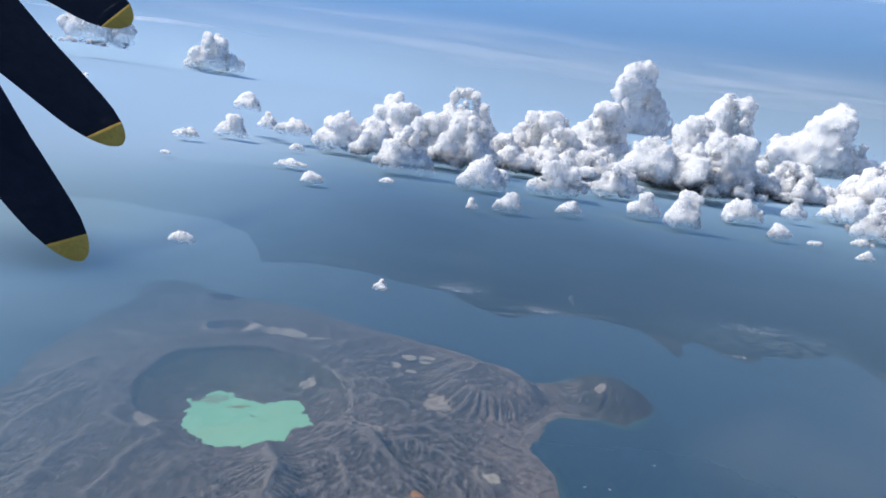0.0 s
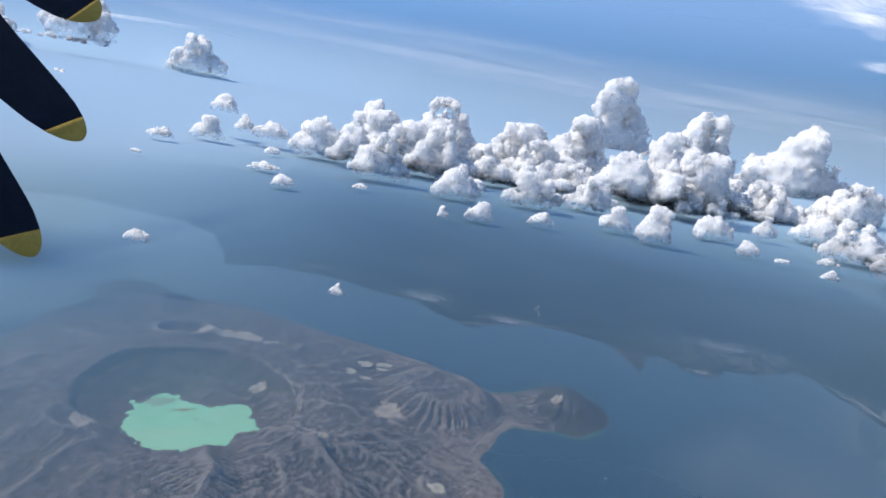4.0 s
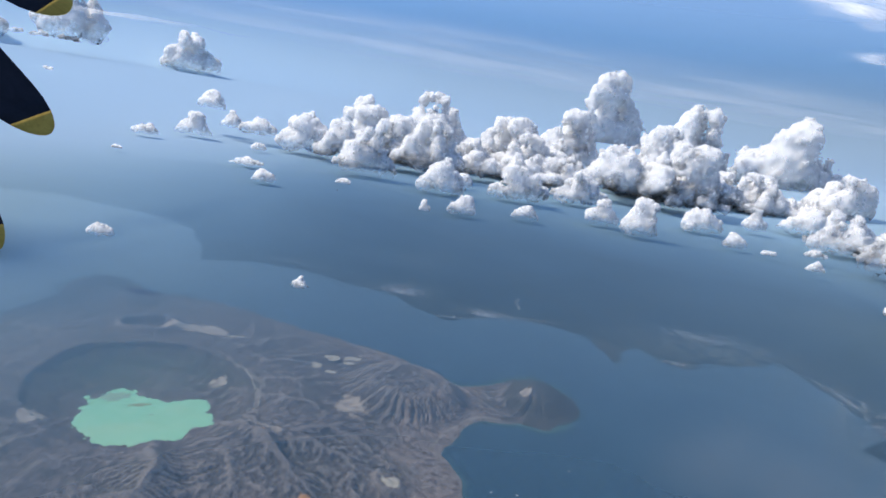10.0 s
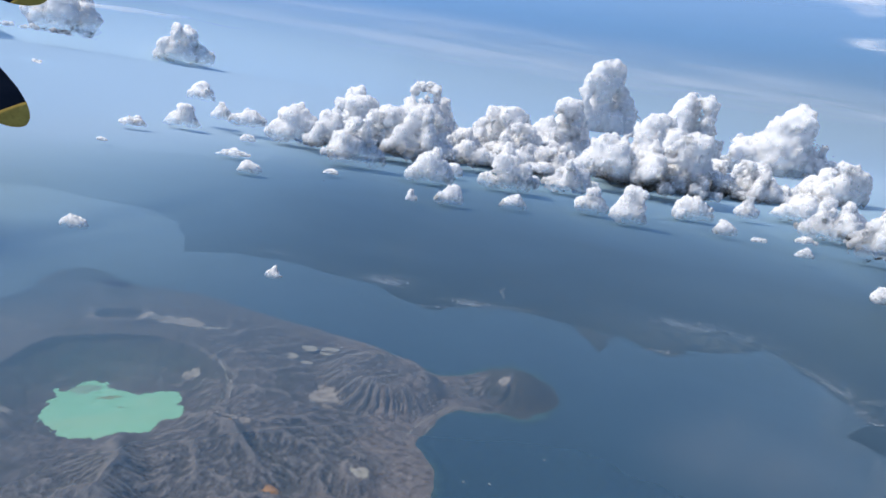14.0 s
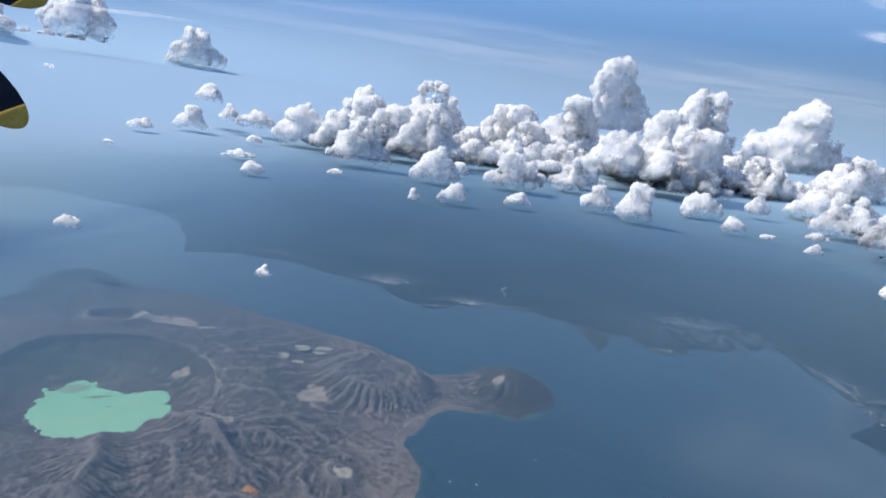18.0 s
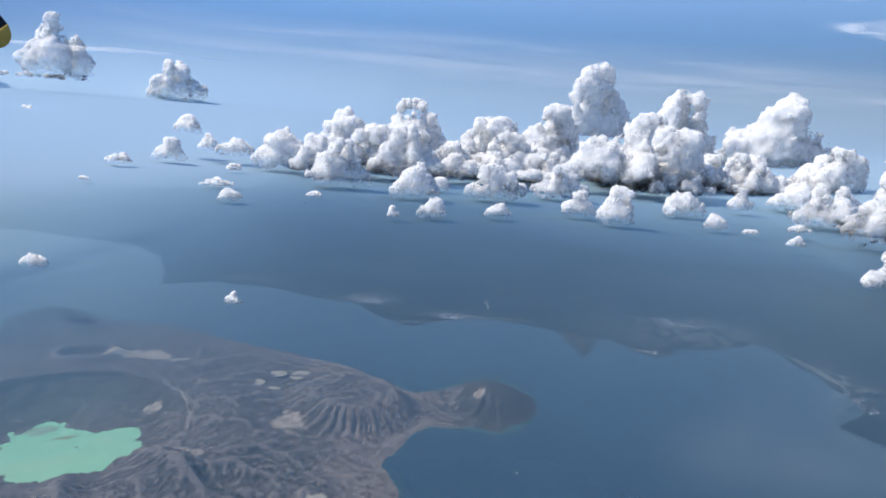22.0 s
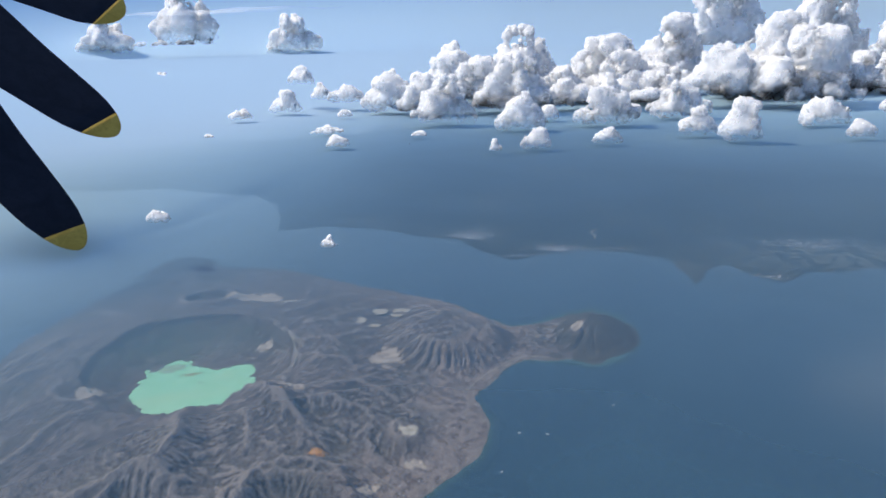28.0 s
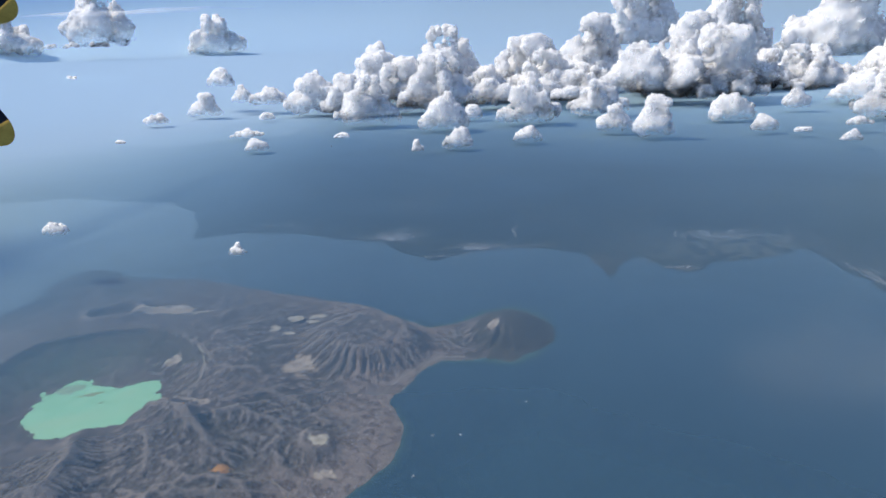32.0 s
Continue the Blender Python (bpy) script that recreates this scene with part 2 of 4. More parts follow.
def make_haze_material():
    """A sheet that imitates haze: its painted cover grows outwards with the light's slant way through it."""
    m, t = material("painted_haze")
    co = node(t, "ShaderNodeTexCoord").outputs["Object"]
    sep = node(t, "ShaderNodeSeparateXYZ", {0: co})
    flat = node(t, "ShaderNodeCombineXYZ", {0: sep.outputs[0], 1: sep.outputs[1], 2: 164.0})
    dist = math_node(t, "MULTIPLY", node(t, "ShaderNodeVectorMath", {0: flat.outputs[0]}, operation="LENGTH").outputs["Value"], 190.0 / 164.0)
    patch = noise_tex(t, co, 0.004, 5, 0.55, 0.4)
    # cover and paleness rise westwards, imitating the glare on the sun's side
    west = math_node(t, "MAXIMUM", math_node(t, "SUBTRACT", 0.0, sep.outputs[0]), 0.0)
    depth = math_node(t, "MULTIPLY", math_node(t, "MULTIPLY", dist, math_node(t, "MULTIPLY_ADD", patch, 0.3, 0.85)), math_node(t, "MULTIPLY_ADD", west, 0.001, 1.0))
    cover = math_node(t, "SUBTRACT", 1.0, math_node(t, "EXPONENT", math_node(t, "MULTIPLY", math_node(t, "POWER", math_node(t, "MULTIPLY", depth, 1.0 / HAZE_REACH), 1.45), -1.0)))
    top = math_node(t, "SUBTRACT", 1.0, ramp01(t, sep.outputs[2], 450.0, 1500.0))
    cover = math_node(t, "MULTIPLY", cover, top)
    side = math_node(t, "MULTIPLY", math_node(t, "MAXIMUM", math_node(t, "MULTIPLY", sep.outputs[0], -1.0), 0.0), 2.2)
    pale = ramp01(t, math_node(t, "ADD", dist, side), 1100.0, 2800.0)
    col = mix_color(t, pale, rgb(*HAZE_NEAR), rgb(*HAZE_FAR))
    # the high rim is coloured as blue sky to hide the brighter sky behind
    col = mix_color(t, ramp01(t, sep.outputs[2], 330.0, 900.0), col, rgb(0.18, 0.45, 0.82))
    # near normals are turned off the sun to hide cloud shadows, far ones less
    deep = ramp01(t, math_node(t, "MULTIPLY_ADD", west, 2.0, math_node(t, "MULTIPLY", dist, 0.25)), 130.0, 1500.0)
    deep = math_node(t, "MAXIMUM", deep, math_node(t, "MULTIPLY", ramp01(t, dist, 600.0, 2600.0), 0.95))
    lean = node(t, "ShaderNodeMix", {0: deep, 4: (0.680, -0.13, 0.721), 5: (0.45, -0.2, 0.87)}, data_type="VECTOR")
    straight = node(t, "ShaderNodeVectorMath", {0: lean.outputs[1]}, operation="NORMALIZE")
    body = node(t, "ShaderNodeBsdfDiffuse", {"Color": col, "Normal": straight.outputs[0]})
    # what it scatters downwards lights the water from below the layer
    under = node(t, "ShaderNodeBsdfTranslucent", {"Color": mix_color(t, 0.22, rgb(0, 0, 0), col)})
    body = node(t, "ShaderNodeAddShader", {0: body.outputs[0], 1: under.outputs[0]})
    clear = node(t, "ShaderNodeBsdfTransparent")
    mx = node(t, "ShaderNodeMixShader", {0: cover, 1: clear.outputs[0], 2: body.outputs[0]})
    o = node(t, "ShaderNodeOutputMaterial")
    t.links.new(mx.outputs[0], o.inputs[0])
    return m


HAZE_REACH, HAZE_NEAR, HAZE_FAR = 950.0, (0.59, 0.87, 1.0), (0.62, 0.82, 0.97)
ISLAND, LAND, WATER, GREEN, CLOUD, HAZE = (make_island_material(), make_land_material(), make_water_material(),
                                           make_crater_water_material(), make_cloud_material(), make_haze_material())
PALE_PAN = make_patch_material("dry_pale_sediment", (0.36, 0.32, 0.25), (0.47, 0.42, 0.34))
OCHRE = make_patch_material("ochre_soil", (0.36, 0.17, 0.06), (0.50, 0.27, 0.11))
PALE_ASH = make_patch_material("pale_ash_fan", (0.33, 0.27, 0.22), (0.48, 0.41, 0.33), 0.15, True)
CIRRUS = make_cirrus_material()
POND_GREEN = make_patch_material("pale_green_marsh", (0.40, 0.39, 0.22), (0.60, 0.53, 0.36), 0.2, True)


# ---- numbers for shapes ----
def lattice(ix, iy, iz):
    n = (ix.astype(np.int64) * 374761393 + iy.astype(np.int64) * 668265263 + iz.astype(np.int64) * 2147483647) & 0xFFFFFFFF
    n = ((n ^ (n >> 13)) * 1274126177) & 0xFFFFFFFF
    n = ((n ^ (n >> 16)) * 2246822519) & 0xFFFFFFFF
    return ((n >> 8) & 0xFFFF) / 32767.5 - 1.0


def value_noise(x, y, z):
    """Smooth noise of -1 to 1 on arrays."""
    ix, iy, iz = np.floor(x), np.floor(y), np.floor(z)
    u, v, w = x - ix, y - iy, z - iz
    u, v, w = (a * a * a * (a * (a * 6 - 15) + 10) for a in (u, v, w))
    total = 0
    for dx in (0, 1):
        for dy in (0, 1):
            for dz in (0, 1):
                total = total + lattice(ix + dx, iy + dy, iz + dz) * (u if dx else 1 - u) * (v if dy else 1 - v) * (w if dz else 1 - w)
    return total


def fractal(x, y, z, octaves=5, gain=0.5, billow=False):
    total, amp = 0, 1.0
    for k in range(octaves):
        n = value_noise(x + 17.3 * k, y - 9.1 * k, z + 5.7 * k)
        total, amp, x, y, z = total + amp * (np.abs(n) * 2 - 1 if billow else n), amp * gain, x * 2.03, y * 2.03, z * 2.03
    return total


def inside_distance(px, py, outline):
    """Signed distance to a closed outline, positive within."""
    q = np.array(outline, float)
    best, within = np.full(px.shape, 1e9), np.zeros(px.shape, bool)
    for (ax, ay), (bx, by) in zip(q, np.roll(q, -1, 0)):
        ex, ey = bx - ax, by - ay
        s = np.clip(((px - ax) * ex + (py - ay) * ey) / (ex * ex + ey * ey), 0, 1)
        best = np.minimum(best, np.hypot(px - ax - s * ex, py - ay - s * ey))
        if ay != by:
            within ^= ((ay > py) != (by > py)) & (px < ex * (py - ay) / ey + ax)
    return np.where(within, best, -best)


def smooth(a, lo, hi):
    s = np.clip((a - lo) / (hi - lo), 0, 1)
    return s * s * (3 - 2 * s)


def grid_mesh(name, x, y, z, keep=None, attributes=None, material_=None):
    """A sheet over the arrays x, y, z of rows and columns, without the cells where keep is false."""
    rows, cols = x.shape
    index = np.arange(rows * cols).reshape(rows, cols)
    quads = np.stack([index[:-1, :-1], index[:-1, 1:], index[1:, 1:], index[1:, :-1]], -1).reshape(-1, 4)
    if keep is not None:
        quads = quads[(keep[:-1, :-1] | keep[1:, 1:] | keep[:-1, 1:] | keep[1:, :-1]).ravel()]
    used = np.unique(quads)
    place = np.full(rows * cols, -1)
    place[used] = np.arange(len(used))
    me = bpy.data.meshes.new(name)
    me.vertices.add(len(used))
    me.vertices.foreach_set("co", np.stack([x.ravel()[used], y.ravel()[used], z.ravel()[used]], -1).ravel())
    me.loops.add(len(quads) * 4)
    me.loops.foreach_set("vertex_index", place[quads].ravel())
    me.polygons.add(len(quads))
    me.polygons.foreach_set("loop_start", np.arange(len(quads)) * 4)
    me.polygons.foreach_set("loop_total", np.full(len(quads), 4))
    me.polygons.foreach_set("use_smooth", np.ones(len(quads), bool))
    for key, values in (attributes or {}).items():
        me.attributes.new(key, "FLOAT", "POINT").data.foreach_set("value", values.ravel()[used].astype(np.float32))
    me.update(calc_edges=True)
    me.validate()
    if material_:
        me.materials.append(material_)
    return me


# ---- volcano island ----
EAST_SHORE = [(2, 190), (2, 233), (7, 241), (16, 254), (23, 265), (36, 279), (40, 292), (38, 307), (32, 324), (27, 333), (37, 354), (51, 376),
              (62, 384), (79, 383), (89, 386), (106, 380), (119, 389), (133, 410), (133, 432), (127, 450), (113, 461), (96, 452), (71, 432), (52, 427)]
WEST_SHORE = [(32, 440), (1, 467), (-36, 482), (-88, 504), (-149, 535), (-183, 540), (-215, 542), (-228, 557), (-250, 570), (-274, 562), (-272, 535),
              (-262, 510), (-270, 460), (-274, 391), (-265, 348), (-268, 305), (-254, 272), (-239, 255), (-217, 238), (-200, 226), (-182, 213), (-166, 202), (-152, 190)]
CRATER_LAKE = [(-165, 322), (-150, 303), (-135, 298), (-123, 296), (-113, 302), (-106, 312), (-102, 328), (-93, 335), (-102, 352), (-108, 364),
               (-114, 366), (-122, 359), (-133, 355), (-148, 365), (-163, 364), (-168, 350), (-170, 335)]
RIM_X, RIM_Y, RIM_R = -136.0, 349.0, 60.0
STEP = 1.3


def cone(x, y, cx, cy, radius, height, pit=0.0, pit_depth=0.0, power=1.4):
    r = np.hypot(x - cx, y - cy) / radius
    body = height * np.clip(1 - r, 0, 1) ** power
    if pit:
        body = body - pit_depth * np.clip(1 - (r * radius / pit) ** 2, 0, 1)
    return body


# crest lines of the sharper ridges: places, height, breadth
RIDGES = [([(-90, 310), (-73, 302), (-58, 291), (-45, 279), (-36, 269)], 3.6, 6), ([(-59, 294), (-50, 297), (-36, 303), (-20, 298), (-12, 287)], 3.4, 6),
          ([(-57, 229), (-56, 243), (-47, 251), (-33, 254), (-18, 249), (-8, 238)], 4.2, 6), ([(-66, 212), (-64, 227), (-61, 238), (-55, 248)], 3.6, 8),
          ([(-80, 293), (-73, 278), (-65, 264)], 3.0, 6), ([(-59, 266), (-49, 262), (-42, 266)], 2.0, 4), ([(-70, 305), (-57, 310), (-45, 313), (-33, 324), (-26, 334)], 2.8, 6),
          ([(-36, 318), (-26, 328), (-15, 324), (1, 316)], 2.0, 6), ([(-196, 287), (-203, 256), (-207, 230)], 3.2, 9), ([(-139, 283), (-152, 258), (-160, 232), (-163, 206)], 2.6, 12),
          ([(-113, 293), (-105, 275), (-99, 256), (-101, 243), (-114, 238), (-127, 226)], 7.0, 13),
          ([(-97, 288), (-86, 260), (-74, 239), (-58, 208)], -2.4, 10), ([(-87, 311), (-70, 300), (-60, 291), (-43, 277)], 3.4, 9),
          ([(-168, 294), (-182, 290), (-194, 298), (-193, 318)], 2.4, 5), ([(-186, 320), (-184, 338), (-176, 350)], 1.6, 5), ([(-121, 202), (-122, 218), (-114, 230), (-103, 233)], 2.8, 5), ([(-165, 288), (-172, 262), (-176, 232)], 3.4, 8),
          ([(-222, 330), (-236, 300), (-240, 262)], 3.4, 9), ([(-214, 372), (-240, 360), (-258, 340)], 3.2, 9), ([(-205, 400), (-235, 410), (-256, 420)], 3.2, 9),
          ([(-4, 396), (8, 416), (24, 422), (42, 410), (46, 400)], 1.6, 5), ([(-80, 400), (-62, 418), (-40, 452)], 2.2, 8), ([(-72, 352), (-52, 352), (-34, 346)], 2.4, 7),
          ([(-74, 372), (-56, 378), (-40, 392)], 2.4, 7), ([(-100, 420), (-84, 446), (-70, 474)], 2.2, 8), ([(-196, 470), (-214, 500), (-222, 530)], 2.4, 9)]


def crest_lines(x, y):
    """Knife-edged ridges that sink towards both ends."""
    wx, wy = x + fractal(x / 11, y / 11, x * 0 + 31, 4) * 2.2, y + fractal(x / 11, y / 11, x * 0 + 47, 4) * 2.2
    total = 0
    for places, height, broad in RIDGES:
        q = np.array(places, float)
        run = np.concatenate([[0], np.cumsum(np.hypot(*np.diff(q, axis=0).T))])
        best, along = np.full(x.shape, 1e9), np.zeros(x.shape)
        for (ax, ay), (bx, by), r0, r1 in zip(q, q[1:], run, run[1:]):
            ex, ey = bx - ax, by - ay
            s = np.clip(((wx - ax) * ex + (wy - ay) * ey) / (ex * ex + ey * ey), 0, 1)
            d = np.hypot(wx - ax - s * ex, wy - ay - s * ey)
            along = np.where(d < best, r0 + s * (r1 - r0), along)
            best = np.minimum(d, best)
        ribs = 1 + 0.22 * np.sin(along * 1.9 + 3 * fractal(x / 9, y / 9, x * 0 + 77, 2)) * smooth(best, 0.5, broad * 0.6)
        total = total + height * np.exp(-best / broad * ribs) * (0.45 + 0.55 * np.sin(np.pi * np.clip(along / run[-1], 0.06, 0.94)))
    return total


def island_base(x, y):
    """The island before rain cut it: shore, old cones, main crater."""
    wob = fractal(x / 14, y / 14, x * 0 + 3.3, 4) * 2.2
    shore = inside_distance(x, y, EAST_SHORE + WEST_SHORE) + wob * 0.9
    h = 3.6 * (1 - np.exp(-np.maximum(shore, 0) / 26)) + np.minimum(shore, 0) * 0.12
    a, r = np.arctan2(y - RIM_Y, x - RIM_X), np.hypot((x - RIM_X), (y - RIM_Y) * 1.03)
    r = r / RIM_R + fractal(x / 22, y / 22, x * 0 + 8.1, 3) * 0.05
    rim = 9.6 + 4.2 * np.cos(a - 2.0) + 1.2 * np.cos(2 * a + 0.6)
    outer = rim * np.exp(-np.maximum(r - 1, 0) / 0.85)
    h = h * smooth(r, 0.95, 1.35) + outer
    # older cones and pits round it
    h = h + cone(x, y, 108, 420, 34, 11, 7, 2.0, 1.1)
    h = h + 8.0 * smooth(44 - np.hypot((x - 14) * 0.9, y - 398), 0, 20)
    h = h + cone(x, y, 5, 286, 17, 7.0, 6, 3.2)
    h = h + 4.2 * np.exp(-((np.hypot(x + 33, (y - 219) * 1.1) - 25) / 8.5) ** 2) * smooth(y, 200, 245)
    h = h - cone(x, y, -172, 442, 17, 4.5, 0, 0, 0.6)
    h = h + 3.0 * np.exp(-((np.hypot(x + 172, y - 442) - 19) / 6) ** 2)
    h = h - cone(x, y, -106, 213, 24, 3.0, 0, 0, 0.7) + 1.5 * np.exp(-((np.hypot(x + 106, y - 213) - 26) / 7) ** 2)
    h = h + cone(x, y, -248, 553, 22, 5.0, 8, 3.0, 0.9)
    h = h + 4.5 * cone(x, y, -62, 284, 75, 1.0, 0, 0, 1.1) + 3.0 * cone(x, y, -200, 250, 90, 1.0, 0, 0, 1.1)
    h = h + 1.5 * np.exp(-(((x + 104) * 0.96 + (y - 268) * 0.28) / 9) ** 2) * smooth(y, 215, 245) * (1 - smooth(y, 262, 288))
    h = h * 1.25 + (0.6 - np.abs(fractal(x / 42, y / 42, x * 0 + 12, 3))) * 1.5 * smooth(shore, 4, 30) * smooth(r, 1.15, 1.5) + fractal(x / 30, y / 30, x * 0, 5) * 0.8 * smooth(shore, 0, 18)
    # spurs and gullies that run out from the main crater and from the northern cone
    def spurs(cx, cy, turns, near, far, deep, seed):
        q = np.hypot(x - cx, y - cy)
        b = np.arctan2(y - cy, x - cx) * turns / (2 * math.pi) + fractal(x / 26, y / 26, x * 0 + seed, 4) * 0.9
        lines = np.abs(value_noise(b, q / 60 + seed, x * 0 + seed)) + 0.5 * np.abs(value_noise(b * 2.2 + 5, q / 34, x * 0 + seed + 3))
        return (lines - 0.4) * deep * (0.25 + 0.75 * smooth(fractal(x / 75, y / 75, x * 0 + seed, 3), -0.35, 0.35)) * smooth(q, near, near + 18) * (1 - smooth(q, far * 0.6, far)) * smooth(shore, 2, 16) * (1 - 0.85 * np.exp(-((x + 130) ** 2 + (y - 262) ** 2) / 26 ** 2))
    h = h + spurs(RIM_X, RIM_Y, 110, RIM_R * 1.02, 200, 1.0, 1.5) + spurs(16, 396, 84, 18, 58, 2.0, 4.5) + spurs(108, 420, 20, 6, 34, 2.0, 6.5)
    h = h + spurs(-62, 284, 34, 6, 70, 1.4, 9.5)
    h = h + 1.5 * crest_lines(x, y) * smooth(shore, 2, 12)
    h = np.where(shore > 4, np.maximum(h, 0.7 + 0.05 * np.minimum(shore, 12)), h)
    # crater bowl down to the lake
    pool = inside_distance(x, y, CRATER_LAKE) - 1.6 + fractal(x / 4.5, y / 4.5, x * 0 + 5, 4) * 2.3
    reach = np.maximum(-pool, 0)
    wall = np.maximum((1 - r) * RIM_R, 0)
    bowl = np.where(pool > 0, -0.12 * pool, 0.15 + rim * (reach / (reach + wall + 1e-3)) ** 1.5) + 0.3
    h = np.where(r < 1, np.minimum(np.where(r > 0.93, h, 1e9), bowl + np.where(pool > 0, 0, fractal(x / 9, y / 9, x * 0 + 2, 4) * 0.5)), h)
    return h, shore, pool, r


def carve(h, soil, rounds=18):
    """Rain: water runs down the steepest way, and cuts where much of it gathers."""
    rows, cols = h.shape
    count = rows * cols
    index = np.arange(count).reshape(rows, cols)
    rough = fractal(index % cols / 3.1, index // cols / 3.1, index * 0.0, 3) * 0.32
    h = h + rough * (h > 0.4)
    for _ in range(rounds):
        padded = np.pad(h, 1, mode="edge")
        best, target = np.zeros_like(h), index.copy()
        for dy in (-1, 0, 1):
            for dx in (-1, 0, 1):
                if dx or dy:
                    drop = (h - padded[1 + dy:rows + 1 + dy, 1 + dx:cols + 1 + dx]) / (STEP * math.hypot(dx, dy))
                    ok = drop > best
                    best = np.where(ok, drop, best)
                    shifted = np.clip(np.arange(rows) + dy, 0, rows - 1)[:, None] * cols + np.clip(np.arange(cols) + dx, 0, cols - 1)[None]
                    target = np.where(ok, shifted, target)
        order, flow, goal = np.argsort(-h, axis=None).tolist(), [1.0] * count, target.ravel().tolist()
        for k in order:
            g = goal[k]
            if g != k:
                flow[g] += flow[k]
        gathered = np.array(flow).reshape(rows, cols)
        cut = 0.055 * soil * np.sqrt(np.minimum(gathered, 400)) * np.minimum(best, 0.8)
        h = h - np.where(h > 0.35, np.minimum(cut, best * STEP * 0.7), 0)
        padded = np.pad(h, 1, mode="edge")
        soft = (padded[:-2, 1:-1] + padded[2:, 1:-1] + padded[1:-1, :-2] + padded[1:-1, 2:]) / 4
        h = h + (soft - h) * 0.035
    return h


def stretch(a, x0, y0, x, y):
    """A coarse array read at finer places."""
    gx, gy = np.clip((x - x0) / STEP, 0, a.shape[1] - 1.001), np.clip((y - y0) / STEP, 0, a.shape[0] - 1.001)
    ix, iy = gx.astype(int), gy.astype(int)
    u, v = gx - ix, gy - iy
    return (a[iy, ix] * (1 - u) + a[iy, ix + 1] * u) * (1 - v) + (a[iy + 1, ix] * (1 - u) + a[iy + 1, ix + 1] * u) * v


cx_, cy_ = np.meshgrid(np.arange(-296, 142, STEP), np.arange(186, 578, STEP))
coarse, coarse_shore, coarse_pool, coarse_r = island_base(cx_, cy_)
soil_ = np.where(coarse_r < 0.98, 0.2, 0.3 + 1.0 * smooth(fractal(cx_ / 48, cy_ / 48, cx_ * 0 + 21, 3), -0.4, 0.5))
# two slopes of firm old ash that the rain has hardly cut
for fx, fy, reach, left in ((-130, 262, 26, 0.12), (-82, 262, 20, 0.35), (-33, 246, 16, 0.4)):
    soil_ = soil_ * (1 - (1 - left) * np.exp(-((cx_ - fx) ** 2 + (cy_ - fy) ** 2) / reach ** 2))
carved = carve(coarse, soil_)
carved = np.where(coarse_r < 0.985, coarse + 0.35 * (carved - coarse), carved)
FINE = 0.62
ix_, iy_ = np.meshgrid(np.arange(-294, 140, FINE), np.arange(188, 576, FINE))
island_h = stretch(carved, -296, 186, ix_, iy_)
shore_f = stretch(coarse_shore, -296, 186, ix_, iy_)
pool_f = stretch(coarse_pool, -296, 186, ix_, iy_)
r_f = stretch(coarse_r, -296, 186, ix_, iy_)
island_h = island_h + (0.35 - np.abs(fractal(ix_ / 4.5, iy_ / 4.5, ix_ * 0 + 1, 4))) * 0.42 * smooth(shore_f, 0, 8) * (pool_f < -1)


def blurred(a, times):
    for _ in range(times):
        p = np.pad(a, 1, mode="edge")
        a = (p[:-2, 1:-1] + p[2:, 1:-1] + p[1:-1, :-2] + p[1:-1, 2:] + 2 * a) / 6
    return a


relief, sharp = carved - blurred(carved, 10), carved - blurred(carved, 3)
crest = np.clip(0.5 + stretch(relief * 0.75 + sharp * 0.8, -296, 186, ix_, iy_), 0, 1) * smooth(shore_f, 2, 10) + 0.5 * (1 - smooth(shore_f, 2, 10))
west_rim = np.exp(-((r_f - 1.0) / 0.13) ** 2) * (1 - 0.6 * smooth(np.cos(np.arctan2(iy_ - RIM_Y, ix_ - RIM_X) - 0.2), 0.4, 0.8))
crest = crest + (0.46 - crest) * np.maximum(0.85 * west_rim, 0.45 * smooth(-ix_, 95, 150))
farmed = (1 - smooth(shore_f + fractal(ix_ / 16, iy_ / 16, ix_ * 0 + 6, 4) * 9, 16, 34)) * smooth(ix_, -60, -10) * (1 - smooth(ix_, 55, 75))
farmed = np.maximum(farmed, 1 - smooth(np.hypot(ix_ + 35, (iy_ - 214) * 1.3), 18, 23))
farmed = np.maximum(farmed, 0.55 * (1 - smooth(shore_f, 12, 40)) * smooth(ix_, -180, -60) * smooth(iy_, 420, 450) * (1 - smooth(ix_, 50, 70)))
wooded_and_shaded = smooth(ix_ + fractal(ix_ / 9, iy_ / 9, ix_ * 0 + 4, 4) * 9, 78, 92) * (0.55 + 0.45 * smooth(np.hypot(ix_ - 98, iy_ - 410), 4, 9))
# inner walls of crater and pit: their shade, with some scrub, painted as woods
wooded_and_shaded = np.maximum(wooded_and_shaded, 0.5 * smooth(r_f, 0.62, 0.72) * (1 - smooth(r_f, 0.95, 1.0)) * smooth((iy_ - RIM_Y) - 0.8 * (ix_ - RIM_X), -6, 14) * (pool_f < 0))
wooded_and_shaded = np.maximum(wooded_and_shaded, 0.6 * np.exp(-((np.hypot(ix_ + 33, (iy_ - 219) * 1.1) - 20) / 6) ** 2) * smooth(iy_, 226, 236))
wooded_and_shaded = np.maximum(wooded_and_shaded, 0.75 * (1 - smooth(np.hypot(ix_ + 248, iy_ - 553) + fractal(ix_ / 9, iy_ / 9, ix_ * 0 + 4, 3) * 5, 18, 30)))
island = new("volcano_island", grid_mesh("volcano_island", ix_, iy_, island_h, shore_f > -7, {"crest": crest, "farmed": farmed, "wooded_and_shaded": wooded_and_shaded}, ISLAND))
tagged(island, "bare grey-brown volcanic island with gullied slopes in a lake", "island", kind="structure")


